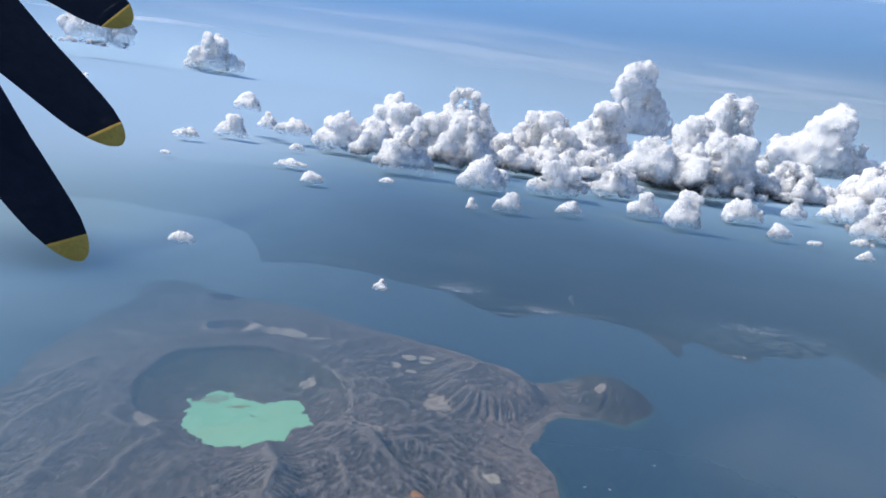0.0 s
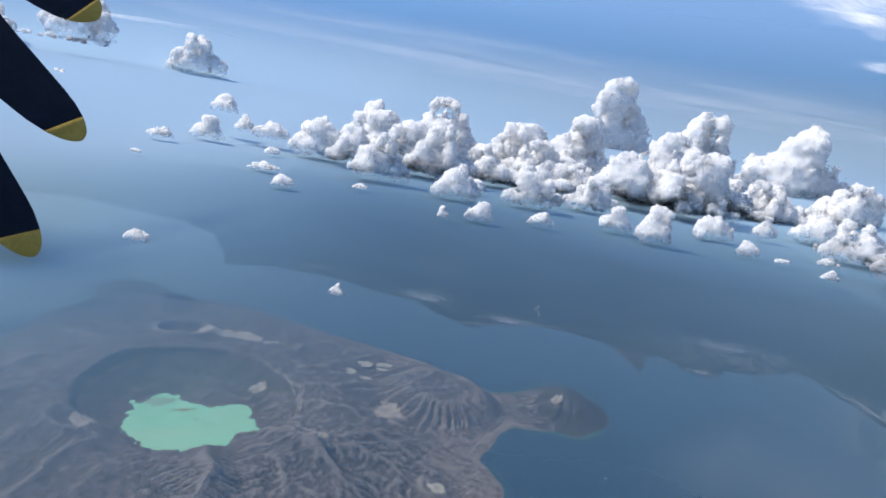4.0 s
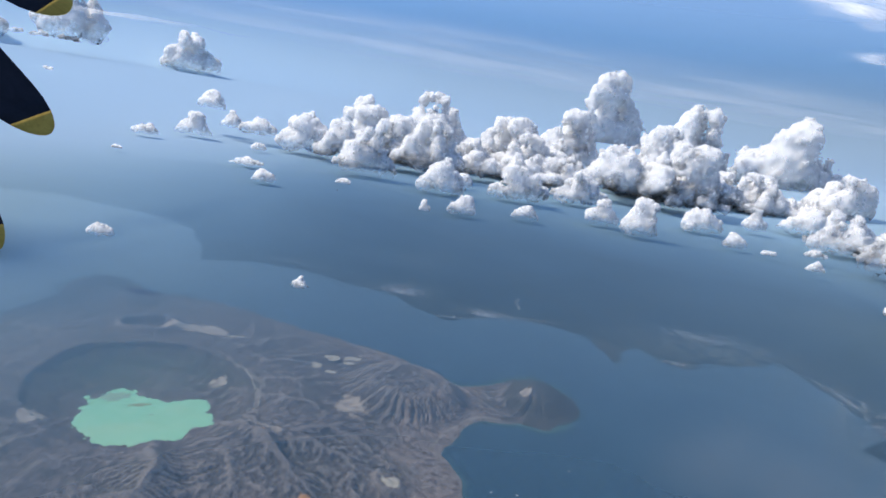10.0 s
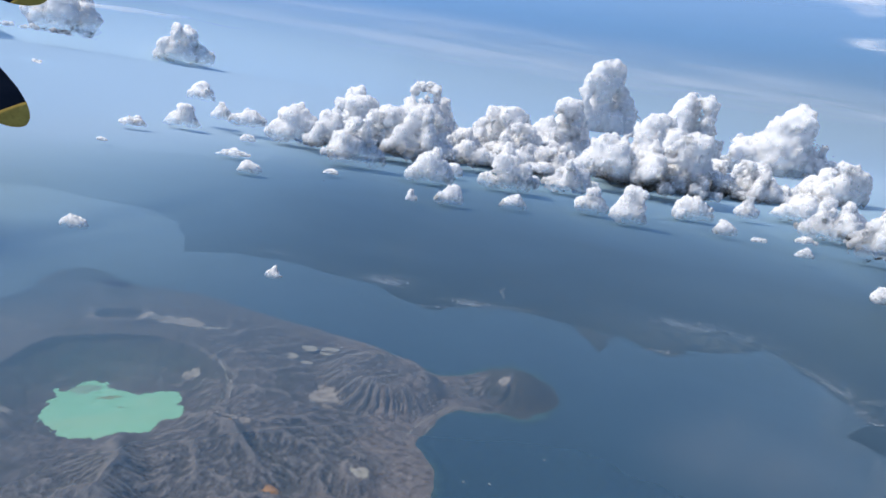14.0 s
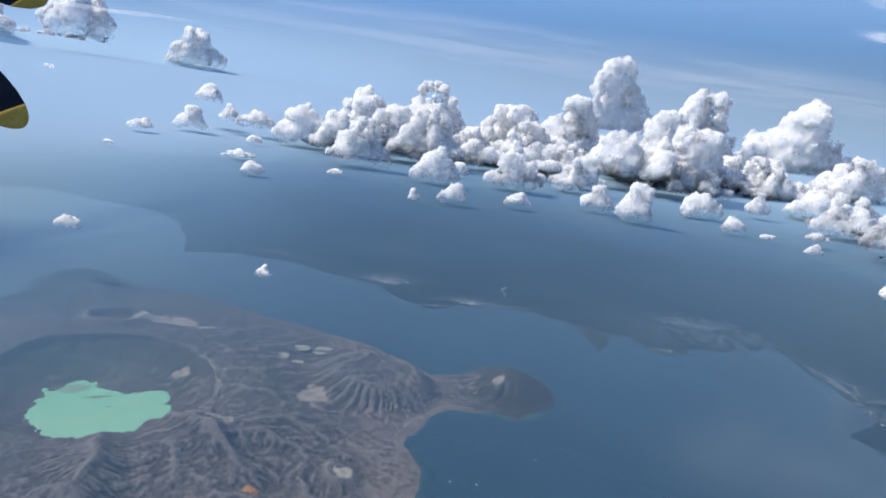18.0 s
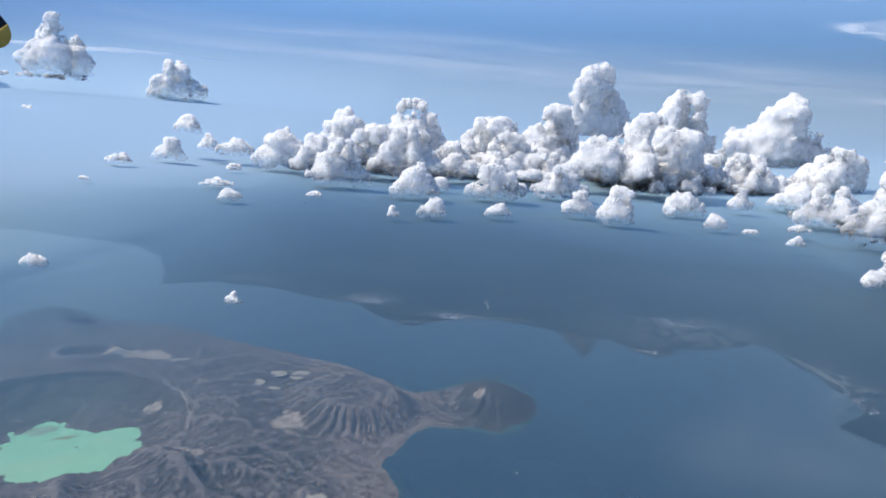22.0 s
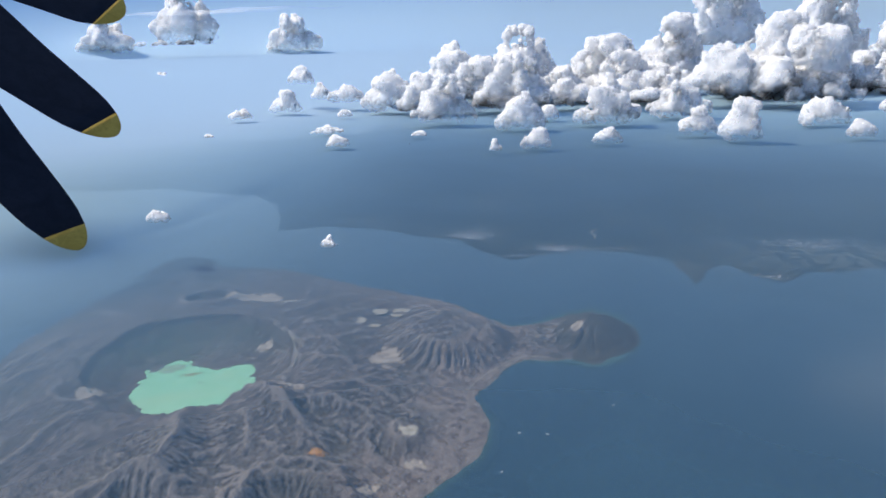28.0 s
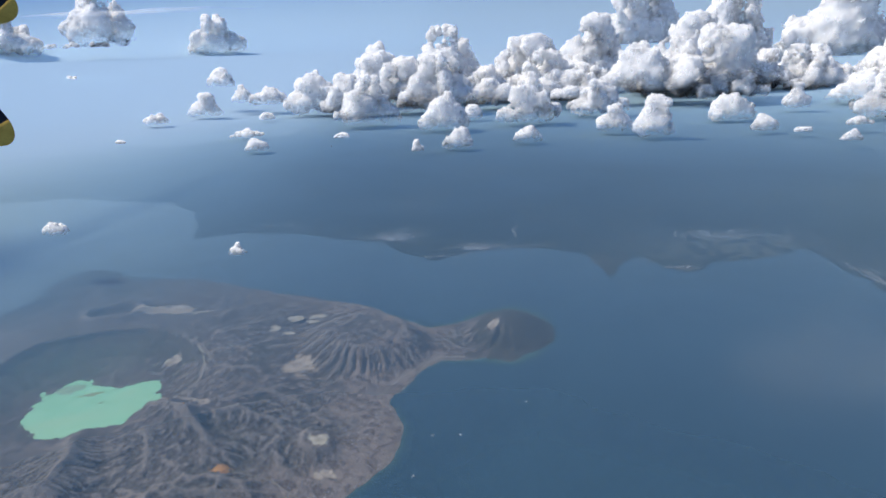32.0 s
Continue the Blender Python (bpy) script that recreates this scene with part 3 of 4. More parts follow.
def island_height(x, y):
    return float(stretch(carved, -296, 186, np.array([float(x)]), np.array([float(y)]))[0])


# ---- water and far land ----
FAR_SHORE_X = np.array([-5000, -900, -537, -473, -386, -304, -252, -224, -205, -160, -115, -62, -2, 24, 53, 106, 159, 190, 198, 237, 250, 271, 295, 330, 390, 402, 410.])
FAR_SHORE_Y = np.array([1000, 905, 880, 896, 869, 843, 794, 730, 668, 690, 687, 656, 633, 598, 579, 603, 607, 589, 522, 572, 538, 529, 553, 556, 580, 545, 470.])
# the eastern shore runs back towards the viewer
EAST_BANK_Y = np.array([-900, 300, 360, 377, 405, 428, 464, 495, 519, 583.])
EAST_BANK_X = np.array([520, 420, 385, 366, 352, 384, 399, 400, 388, 388.])


def far_land(x, y):
    wob = fractal(x / 40, y / 40, x * 0, 5) * 7
    north = y - np.interp(x, FAR_SHORE_X, FAR_SHORE_Y) + wob
    east = np.where(y < 583, x - np.interp(y, EAST_BANK_Y, EAST_BANK_X), -900) + wob
    coast = 1440 + 0.45 * (x + 500) + fractal(x / 300, y / 300, x * 0 + 7, 4) * 60 - y
    coast = np.where(x > -300, np.maximum(coast, 400), coast)
    d = np.maximum(np.where(x < 410, north, -900), east)
    d = np.where(x >= 410, np.maximum(x - 395 + wob, d), d)
    d = np.minimum(d, coast)
    h = 1.2 * np.tanh(d / 6) + smooth(d, 10, 160) * (5 + 6 * fractal(x / 170, y / 170, x * 0 + 2, 6))
    ridge = np.exp(-((x - 60 - 0.8 * (y - 640)) / 150) ** 2) * smooth(d, 20, 250) * 10
    return np.where(d > 0, np.maximum(h + ridge, 0.25 + 0.02 * np.minimum(d, 20)), np.maximum(d * 0.3, -4))


def spread(lo, hi, dense_lo, dense_hi, fine, coarse_count):
    """Even steps over the middle, growing ones beyond."""
    mid = np.arange(dense_lo, dense_hi, fine)
    a = dense_lo - (dense_lo - lo) * np.linspace(1, 0, coarse_count, endpoint=False) ** 2.2
    b = dense_hi + (hi - dense_hi) * np.linspace(0, 1, coarse_count) ** 2.2
    return np.concatenate([a, mid, b])


gx_, gy_ = np.meshgrid(spread(-4900, 4900, -620, 620, 5.0, 70), spread(-900, 4900, 350, 950, 5.0, 70))
tilled = np.exp(-((gx_ - 335) / 75) ** 2 - ((gy_ - 592) / 38) ** 2) + 0.7 * np.exp(-((gx_ - 8) / 34) ** 2 - ((gy_ - 655) / 20) ** 2)
tilled = np.clip(tilled + 0.7 * np.exp(-((gx_ - 415) / 22) ** 2 - ((gy_ - 480) / 60) ** 2) + 0.6 * np.exp(-((gx_ - 110) / 60) ** 2 - ((gy_ - 615) / 14) ** 2), 0, 1)
ground = new("ground", grid_mesh("ground", gx_, gy_, far_land(gx_, gy_), attributes={"tilled": tilled}, material_=LAND))
tagged(ground, "hazy dark green lowland of woods and fields round the lake", "land", kind="structure")
wx_, wy_ = np.meshgrid(spread(-4900, 4900, -400, 500, 60, 30), spread(-900, 4900, 0, 800, 60, 30))
water = new("water", grid_mesh("water", wx_, wy_, wx_ * 0, material_=WATER))
tagged(water, "calm dark blue lake water", "lake", kind="structure")
px_, py_ = np.meshgrid(np.arange(-178, -84, 0.5), np.arange(288, 374, 0.5))
pool_h = inside_distance(px_, py_, CRATER_LAKE)
pool = new("crater_lake", grid_mesh("crater_lake", px_, py_, px_ * 0 + 0.34, pool_h > -6, material_=GREEN))
tagged(pool, "opaque mint-green crater lake with a ragged edge", "crater lake", kind="structure")

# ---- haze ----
# one painted sheet in place of haze in the air; its rim climbs as backdrop
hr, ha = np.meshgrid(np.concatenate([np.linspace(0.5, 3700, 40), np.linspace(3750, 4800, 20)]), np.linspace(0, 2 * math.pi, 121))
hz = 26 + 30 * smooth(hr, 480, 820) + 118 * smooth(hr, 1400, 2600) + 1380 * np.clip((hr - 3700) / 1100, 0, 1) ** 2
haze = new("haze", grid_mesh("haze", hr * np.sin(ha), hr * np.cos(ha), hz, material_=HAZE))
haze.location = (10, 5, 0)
tagged(haze, "see-through blue sheet imitating the haze over lake and land", "haze", kind="structure")

# ---- clouds ----
cloud_count = 0


def skin(values, cell, corner):
    """The surface where a field on a lattice changes sign, as points and triangles."""
    inside = values > 0
    total, count = 0, 0
    shape = np.array(values.shape) - 1
    base = np.stack(np.meshgrid(*(np.arange(n) for n in shape), indexing="ij"), -1).astype(np.float32)
    cut = [slice(None, -1), slice(1, None)]
    for axis in range(3):
        for p in (0, 1):
            for q in (0, 1):
                at = [p, q]
                at.insert(axis, 0)
                to = list(at)
                to[axis] = 1
                va, vb = values[tuple(cut[k] for k in at)], values[tuple(cut[k] for k in to)]
                cross = (va > 0) != (vb > 0)
                step = np.where(cross, va / np.where(cross, va - vb, 1), 0)
                place = np.array(at, np.float32) + 0
                point = np.broadcast_to(place, base.shape).copy()
                point[..., axis] += step
                total = total + point * cross[..., None]
                count = count + cross
    live = count > 0
    number = np.full(live.shape, -1)
    number[live] = np.arange(live.sum())
    points = (base[live] + total[live] / count[live][:, None]) * cell + corner
    tris = []
    for axis in range(3):
        b1, b2 = [k for k in range(3) if k != axis]
        lo, hi = [slice(1, -1)] * 3, [slice(1, -1)] * 3
        lo[axis], hi[axis] = slice(0, -1), slice(1, None)
        va, vb = inside[tuple(lo)], inside[tuple(hi)]
        def cells(o1, o2):
            pick = [None] * 3
            pick[axis] = slice(None)
            pick[b1] = slice(0, -1) if o1 else slice(1, None)
            pick[b2] = slice(0, -1) if o2 else slice(1, None)
            return number[tuple(pick)]
        c00, c10, c11, c01 = cells(1, 1), cells(0, 1), cells(0, 0), cells(1, 0)
        for mask, flip in ((va & ~vb, axis == 1), (~va & vb, axis != 1)):
            quad = [c00[mask], c10[mask], c11[mask], c01[mask]]
            if flip:
                quad = quad[::-1]
            tris += [np.stack([quad[0], quad[1], quad[2]], -1), np.stack([quad[0], quad[2], quad[3]], -1)]
    return points, np.concatenate(tris)


def sheet_of_triangles(name, v, f, material_, body):
    me = bpy.data.meshes.new(name)
    me.vertices.add(len(v))
    me.vertices.foreach_set("co", v.ravel())
    me.loops.add(len(f) * 3)
    me.loops.foreach_set("vertex_index", f.ravel())
    me.polygons.add(len(f))
    me.polygons.foreach_set("loop_start", np.arange(len(f)) * 3)
    me.polygons.foreach_set("loop_total", np.full(len(f), 3))
    me.polygons.foreach_set("use_smooth", np.ones(len(f), bool))
    me.attributes.new("body", "FLOAT", "POINT").data.foreach_set("value", body.astype(np.float32))
    me.update(calc_edges=True)
    me.materials.append(material_)
    return me


def knobs(px, py, pz):
    """Distance to the nearest of many scattered points: swelling knobs with sharp creases between."""
    bx, by, bz = (np.floor(a - 0.5) for a in (px, py, pz))
    best = np.full(px.shape, 9.0, np.float32)
    for k in range(8):
        cx, cy, cz = bx + (k & 1), by + (k >> 1 & 1), bz + (k >> 2)
        n = (cx.astype(np.int64) * 374761393 + cy.astype(np.int64) * 668265263 + cz.astype(np.int64) * 1440662683) & 0xFFFFFFFF
        n = ((n ^ (n >> 13)) * 1274126177) & 0xFFFFFFFF
        n = n ^ (n >> 16)
        jx, jy, jz = (((n >> sh) & 1023) / 1023.0 * 0.64 + 0.18 for sh in (0, 10, 20))
        best = np.minimum(best, (px - cx - jx) ** 2 + (py - cy - jy) ** 2 + (pz - cz - jz) ** 2)
    return np.sqrt(best)


def cumulus(x, y, base, width, height, depth=None, lean=0.0, label="", lumps=None, thin=1.0):
    """A heap cloud: large billows over a level foot, each grown over with smaller ones, all crinkled. thin below 1
    fades it as haze would.
    """
    global cloud_count
    cloud_count += 1
    rnd = random.Random(cloud_count * 7919)
    width, depth, base = width * (1.15 if height > 60 else 1.0), depth or width * 0.7, max(base - 5, 59 if y > 600 else base)
    away = math.hypot(x - 20, y)
    origin = np.array([x, y, base])
    size = "towering" if height > 180 else "heaped" if height > 60 else "small"
    cloud = tagged(new("cumulus_cloud"), label or size + " white cumulus cloud with a level foot, floating over the lowland", "cloud", "cumulus clouds")
    cloud.location = origin
    lobes = []
    unit = min(width * 0.5, height) * (0.18 if height > 60 else 0.25 if height > 30 else 0.32)
    n = lumps or max(5, min(48, int(2.7 * width / unit)))
    for k in range(n):
        u, v = -1 + 2 * (k + rnd.random()) / n, rnd.uniform(-1, 1)
        peak = 1 - 0.72 * min(abs(u - lean), 1.0) ** 1.7
        top = max(0.12, peak * (rnd.uniform(0.2, 0.75) if k % 3 else rnd.uniform(0.75, 1.0)))
        s = unit * rnd.choice((0.7, 0.85, 1.0, 1.4)) * rnd.uniform(0.85, 1.15)
        rise_ = rnd.uniform(0, 0.3) * height * abs(u)
        levels = max(1, round(top * height / (s * 1.5)))
        for j in range(levels):
            f = (j + 0.35) / levels
            r = s * (1.15 - 0.4 * f) * rnd.uniform(0.85, 1.12)
            lobes.append((u * max(width / 2 - 0.7 * r, 0) * (1 - 0.2 * f) + rnd.uniform(-.25, .25) * r, v * max(depth / 2 - r, 0) * (1 - 0.4 * f),
                          max(r * 0.4 + rise_, min(top * height * (f + 0.3), height - 0.8 * r)), r))
    spots = np.array(lobes, np.float32)
    pad = unit * 0.9
    low = (spots[:, :3] - spots[:, 3:]).min(0) - pad
    high = (spots[:, :3] + spots[:, 3:]).max(0) + pad
    low[2] = -unit * 0.35
    cell = max(away * 0.0022, (high - low).max() / 96)
    gx, gy, gz = (np.arange(a, b, cell, dtype=np.float32) for a, b in zip(low, high))
    px, py, pz = np.meshgrid(gx, gy, gz, indexing="ij")
    heap = 0
    for lx, ly, lz, r in spots:
        heap = heap + np.exp(np.minimum(3.6 * (r - np.sqrt((px - lx) ** 2 + (py - ly) ** 2 + (pz - lz) ** 2)) / unit, 30))
    heap = np.log(heap + 1e-9) / 3.6
    wx, wy, wz = px + x, py + y, pz + cloud_count * 31.0
    heap = heap + 0.4 * fractal(wx / (unit * 2.1), wy / (unit * 2.1), wz / (unit * 2.1), 3, 0.55) - (0.22 if height > 40 else 0.17)
    skirt = np.abs(heap) < 0.85
    sx, sy, sz = wx[skirt], wy[skirt], wz[skirt]
    sway = 0.12 * unit * value_noise(sx / (unit * 0.5), sy / (unit * 0.5), sz / (unit * 0.5))
    knob = 0
    for size_, share in ((0.78, 0.66), (0.36, 0.30), (0.17, 0.10)):
        span_ = unit * size_
        if span_ > 1.6 * cell:
            knob = knob + share * (0.47 - knobs((sx + sway) / span_, (sy - sway) / span_, (sz + sway) / span_))
    heap[skirt] += knob
    foot = fractal(px[:, :, 0] / (unit * 0.7) + x, py[:, :, 0] / (unit * 0.7) + y, px[:, :, 0] * 0, 3) * 1.1
    heap = np.minimum(heap, pz / (unit * 0.5) + foot[:, :, None])
    heap[[0, 1, -2, -1]] = heap[:, [0, 1, -2, -1]] = -1
    heap[:, :, [0, 1, -2, -1]] = -1
    points, tris = skin(heap, cell, low)
    # each piece that hangs together is a part; crumbs are dropped
    mark = np.arange(len(points))
    while True:
        least = mark[tris].min(1)
        after = mark.copy()
        for k in range(3):
            np.minimum.at(after, tris[:, k], least)
        after = after[after]
        if (after == mark).all():
            break
        mark = after
    wander = fractal((points[:, 0] + x) / (unit * 1.6), (points[:, 1] + y) / (unit * 1.6), points[:, 2] / (unit * 1.6) + cloud_count, 3)
    body = thin * smooth(points[:, 2] + wander * 0.8 * unit, -0.3 * unit, 1.5 * unit + 0.38 * height)
    kinds, sizes = np.unique(mark, return_counts=True)
    for k in np.argsort(-sizes)[:9]:
        if sizes[k] < max(40, 0.012 * len(points)):
            break
        mine = mark[tris[:, 0]] == kinds[k]
        used, fresh = np.unique(tris[mine], return_inverse=True)
        name = "billow" if sizes[k] == sizes.max() else "puff"
        ob = new(name, sheet_of_triangles(name, points[used], fresh.reshape(-1, 3), CLOUD, body[used]))
        ob.parent = cloud
    # a thin outer fringe, half seen through
    points, tris = skin(heap[::2, ::2, ::2] + 0.09, cell * 2, low)
    if len(tris):
        wander = fractal((points[:, 0] + x) / (unit * 0.8), (points[:, 1] + y) / (unit * 0.8), points[:, 2] / (unit * 0.8) + cloud_count, 3)
        body = thin * (0.36 + 0.16 * wander) * smooth(points[:, 2] + wander * 0.4 * unit, 0.3 * unit, 1.3 * unit + 0.25 * height)
        fringe = new("fringe", sheet_of_triangles("fringe", points, tris, CLOUD, np.clip(body, 0, 1)))
        fringe.parent, fringe["kind"] = cloud, "stuff"
    return cloud


cumulus(-222, 472, 63, 19, 13, label="small lone white cumulus puff floating over the lake")
cumulus(-66, 410, 63, 13, 9, label="small lone white cumulus puff floating over the island shore")
cumulus(-248, 1031, 60, 56, 16)
cumulus(-193, 884, 60, 34, 18)
cumulus(-94, 982, 60, 28, 11)
cumulus(-91, 892, 60, 9, 7)
cumulus(-493, 1256, 66, 59, 21)
cumulus(-431, 992, 62, 21, 10)
cumulus(-442, 1384, 66, 77, 49)
cumulus(-289, 1288, 62, 33, 16)
cumulus(28, 830, 62, 18, 18)
cumulus(81, 855, 60, 42, 27)
cumulus(174, 891, 60, 40, 24)
cumulus(-210, 1373, 62, 122, 87)
cumulus(-72, 1139, 60, 101, 84)
cumulus(60, 1051, 60, 84, 56)
cumulus(108, 1188, 62, 42, 26)
cumulus(196, 1098, 60, 99, 64)
cumulus(330, 1189, 62, 98, 62)
cumulus(306, 961, 62, 54, 42)
cumulus(345, 901, 62, 62, 56)
cumulus(583, 1578, 64, 74, 44)
cumulus(915, 1674, 64, 134, 67)
cumulus(514, 1055, 64, 78, 41)
cumulus(497, 913, 64, 41, 25)
cumulus(668, 1165, 66, 47, 47)
cumulus(616, 898, 70, 39, 14)
cumulus(533, 773, 70, 26, 15)
cumulus(532, 879, 66, 27, 11)
cumulus(-445, 1499, 118, 71, 43)
cumulus(-385, 1449, 86, 53, 42)
cumulus(-326, 1449, 80, 84, 42)
cumulus(-121, 1799, 71, 170, 130)
cumulus(60, 1649, 60, 196, 170)
cumulus(253, 1599, 70, 205, 138)
cumulus(429, 1699, 70, 190, 180)
cumulus(745, 2449, 72, 330, 375)
cumulus(674, 1699, 72, 241, 180)
cumulus(826, 1849, 72, 240, 255)
cumulus(598, 1349, 82, 221, 127)
cumulus(1138, 1849, 90, 324, 240)
# the far clouds are made a little see-through, imitating haze in front of them
cumulus(-1010, 1900, 30, 123, 85, thin=0.92)
cumulus(-930, 1900, 20, 125, 50, thin=0.92)
cumulus(-1640, 3299, 240, 330, 300, thin=0.92)
cumulus(-1180, 3599, 176, 300, 215, thin=0.92)
cumulus(-2084, 3299, 200, 280, 180, thin=0.92)
cumulus(-1872, 3299, 103, 366, 77, thin=0.92)
cumulus(823, 1242, 66, 129, 58)
cumulus(752, 1013, 64, 142, 71)
cumulus(529, 591, 66, 48, 38)
cumulus(482, 564, 66, 32, 16)
cumulus(503, 492, 62, 55, 55)
cumulus(640, 706, 62, 66, 66)
cumulus(709, 823, 62, 131, 160)
cumulus(575, 555, 62, 96, 158)
cumulus(526, 452, 62, 113, 119)
cumulus(1077, 1506, 80, 150, 120)
cumulus(1164, 1256, 97, 178, 245)
cumulus(1348, 1306, 84, 228, 260)

# loose smaller heaps that fill the field between the large ones
field = random.Random(41)
for _ in range(26):
    fx = field.uniform(-120, 980)
    fy = field.uniform(1150, 1750) + 0.15 * fx
    big = field.random()
    cumulus(fx, fy, field.uniform(60, 80), 50 + 90 * big, 24 + 55 * big * field.random())

for k, fx in enumerate(range(-60, 1000, 115)):
    cumulus(fx + field.uniform(-30, 30), 1480 + 0.22 * fx + field.uniform(-60, 60), field.uniform(66, 84), field.uniform(120, 190), field.uniform(60, 105))
for k, fx in enumerate(range(-130, 1120, 95)):
    cumulus(fx + field.uniform(-25, 25), 1330 + 0.2 * fx + field.uniform(-50, 50), field.uniform(64, 80), field.uniform(110, 170), field.uniform(50, 110))
for fx, fy, fz, fw, fh in ((-1700, 3100, 150, 520, 34), (-1730, 3260, 232, 460, 44), (-1150, 3300, 150, 480, 30), (-700, 1700, 60, 60, 14), (-860, 1800, 62, 90, 22)):
    cumulus(fx, fy, fz, fw, fh, label="flat pale cloud bank in the far haze", thin=0.6)


# ---- thin high cloud ----
def cirrus(x, y, z, rx, ry, turn, strength):
    u, v = np.meshgrid(np.linspace(-1.2, 1.2, 40), np.linspace(-1.2, 1.2, 40))
    cover = smooth(1.15 - np.hypot(u, v) + fractal(u * 2 + x, v * 2, u * 0, 3) * 0.25, 0, 0.7) * strength
    ob = new("cirrus_cloud", grid_mesh("cirrus_cloud", u * rx, v * ry, u * 0 + fractal(u * 3, v * 3, u * 0, 2) * 8, attributes={"cover": cover}, material_=CIRRUS))
    ob.matrix_basis = pose(x, y, z, 0, 0, turn)
    return tagged(ob, "thin white streaky high cloud in the blue sky", "cloud", "high clouds")


cirrus(1110, 1500, 600, 360, 230, 20, 1.6)
cirrus(900, 2600, 400, 1900, 1000, 8, 0.2)
cirrus(1420, 1780, 520, 260, 170, 25, 0.9)
cirrus(-1350, 3100, 380, 520, 160, -5, 0.5)


# ---- small things on the island ----
def patch(name, x, y, rx, ry, material_, label, category, turn=0.0, lift=0.16, level=False, seed=0, ragged=0.34):
    """A blot with a wavering edge that follows the ground."""
    step = max(min(rx, ry) / 16, 0.25)
    reach = max(rx, ry) * 1.25
    u, v = np.meshgrid(np.arange(-reach, reach, step), np.arange(-reach, reach, step))
    c, s_ = math.cos(radians(turn)), math.sin(radians(turn))
    edge = np.hypot((u * c + v * s_) / rx, (v * c - u * s_) / ry) + fractal((u + x) / (1.1 * min(rx, ry)), (v + y) / (1.1 * min(rx, ry)), u * 0 + seed, 5, 0.65) * ragged
    ground_z = stretch(carved, -296, 186, u + x, v + y)
    z = ground_z * 0 + (np.percentile(ground_z[edge < 1], 65) + 0.05 if level else ground_z) + lift * smooth(1.05 - edge, 0, 0.3)
    ob = new(name, grid_mesh(name, u, v, z, edge < 1.25, {"cover": smooth(1.2 - edge, 0, 0.75)}, material_) if not level else grid_mesh(name, u, v, z, edge < 1, material_=material_))
    ob.location = (x, y, 0)
    return tagged(ob, label, category)


for k, (px, py, rx, ry, turn) in enumerate([(-42, 435, 8, 5, 0), (-26, 443, 6.5, 3.6, 10), (-50, 415, 4.4, 4.6, 0), (-39, 409, 4, 2.4, 0), (-29, 433, 5.5, 2.6, 5)]):
    tagged(patch("dry_pond", px, py, rx, ry, PALE_PAN, "pale tan dried-out pond on the bare slope", "pond", turn, 0.12, True, k, 0.12), group="dry ponds")
patch("ash_fan", -22, 364, 13, 14, PALE_ASH, "pale ash fan spread over dark slope", "ash fan", 20, seed=3)
patch("ash_flat", -178, 308, 6, 13, PALE_ASH, "pale ash flat beside the green crater lake", "ash fan", 10, seed=4)
patch("ash_fan", -138, 449, 27, 14, PALE_ASH, "pale ash fan below an old pit", "ash fan", 15, seed=5)
patch("ash_flat", -112, 444, 10, 2.4, PALE_PAN, "narrow pale strip of dry ash", "ash fan", 4, seed=6)
patch("marsh", -105, 213, 7.5, 11, POND_GREEN, "pale green marsh on the floor of an old pit", "marsh", -10, 0.2, False, 7, 0.1)
patch("quarry", -33, 262, 4.2, 2.8, OCHRE, "small ochre soil scar on the slope", "quarry", 0, seed=8)
patch("ash_fan", 97, 411, 4.5, 5, PALE_ASH, "pale bare ash on the dark tree-clad cone", "ash fan", 0, seed=9)
patch("ash_flat", 5, 286, 4.6, 3.6, PALE_PAN, "pale floor of a small cone's pit", "ash fan", 0, seed=10)
SHOAL_MUD = make_patch_material("olive_brown_mud", (0.24, 0.24, 0.13), (0.32, 0.42, 0.22), 0.3)
patch("shoal", -140, 348, 6.5, 2.4, SHOAL_MUD, "olive-brown mud shoal in the green crater lake", "shoal", 25, 0.5, True, 11).location.z = 0.26
OLIVE = make_patch_material("olive_shallow_mud", (0.27, 0.40, 0.27), (0.33, 0.50, 0.34), 0.2)
bank = patch("shoal", -157, 354, 8, 6.5, OLIVE, "pale olive shallows at the edge of the green crater lake", "shoal", 30, 0.1, True, 21)
bank.location.z = 0.37 - max(v.co.z for v in bank.data.vertices)
patch("islet", -130, 338.5, 1.4, 1.1, SHOAL_MUD, "tiny dark islet in the green crater lake", "islet", 0, 0.9, True, 12).location.z = 1.3
patch("ash_fan", -104, 380, 6, 5, PALE_ASH, "pale broken ash on the crater's inner wall", "ash fan", 30, seed=13)
patch("ash_fan", -60, 306, 9, 4, PALE_ASH, "pale gullied ash below the crater rim", "ash fan", 12, seed=14)
patch("ash_fan", -4, 424, 12, 3.2, PALE_ASH, "pale ash strip on the brow of an old cone", "ash fan", 18, seed=15)
patch("ash_flat", -187, 433, 2.4, 5, PALE_ASH, "narrow pale scar beside an old pit", "ash fan", 10, seed=16)
patch("ash_flat", 12, 268, 8, 3, PALE_ASH, "pale trodden ground near the shore houses", "ash fan", 30, seed=17)
patch("ash_flat", -6, 246, 7, 3, PALE_ASH, "pale trodden ground near the shore houses", "ash fan", 45, seed=18)


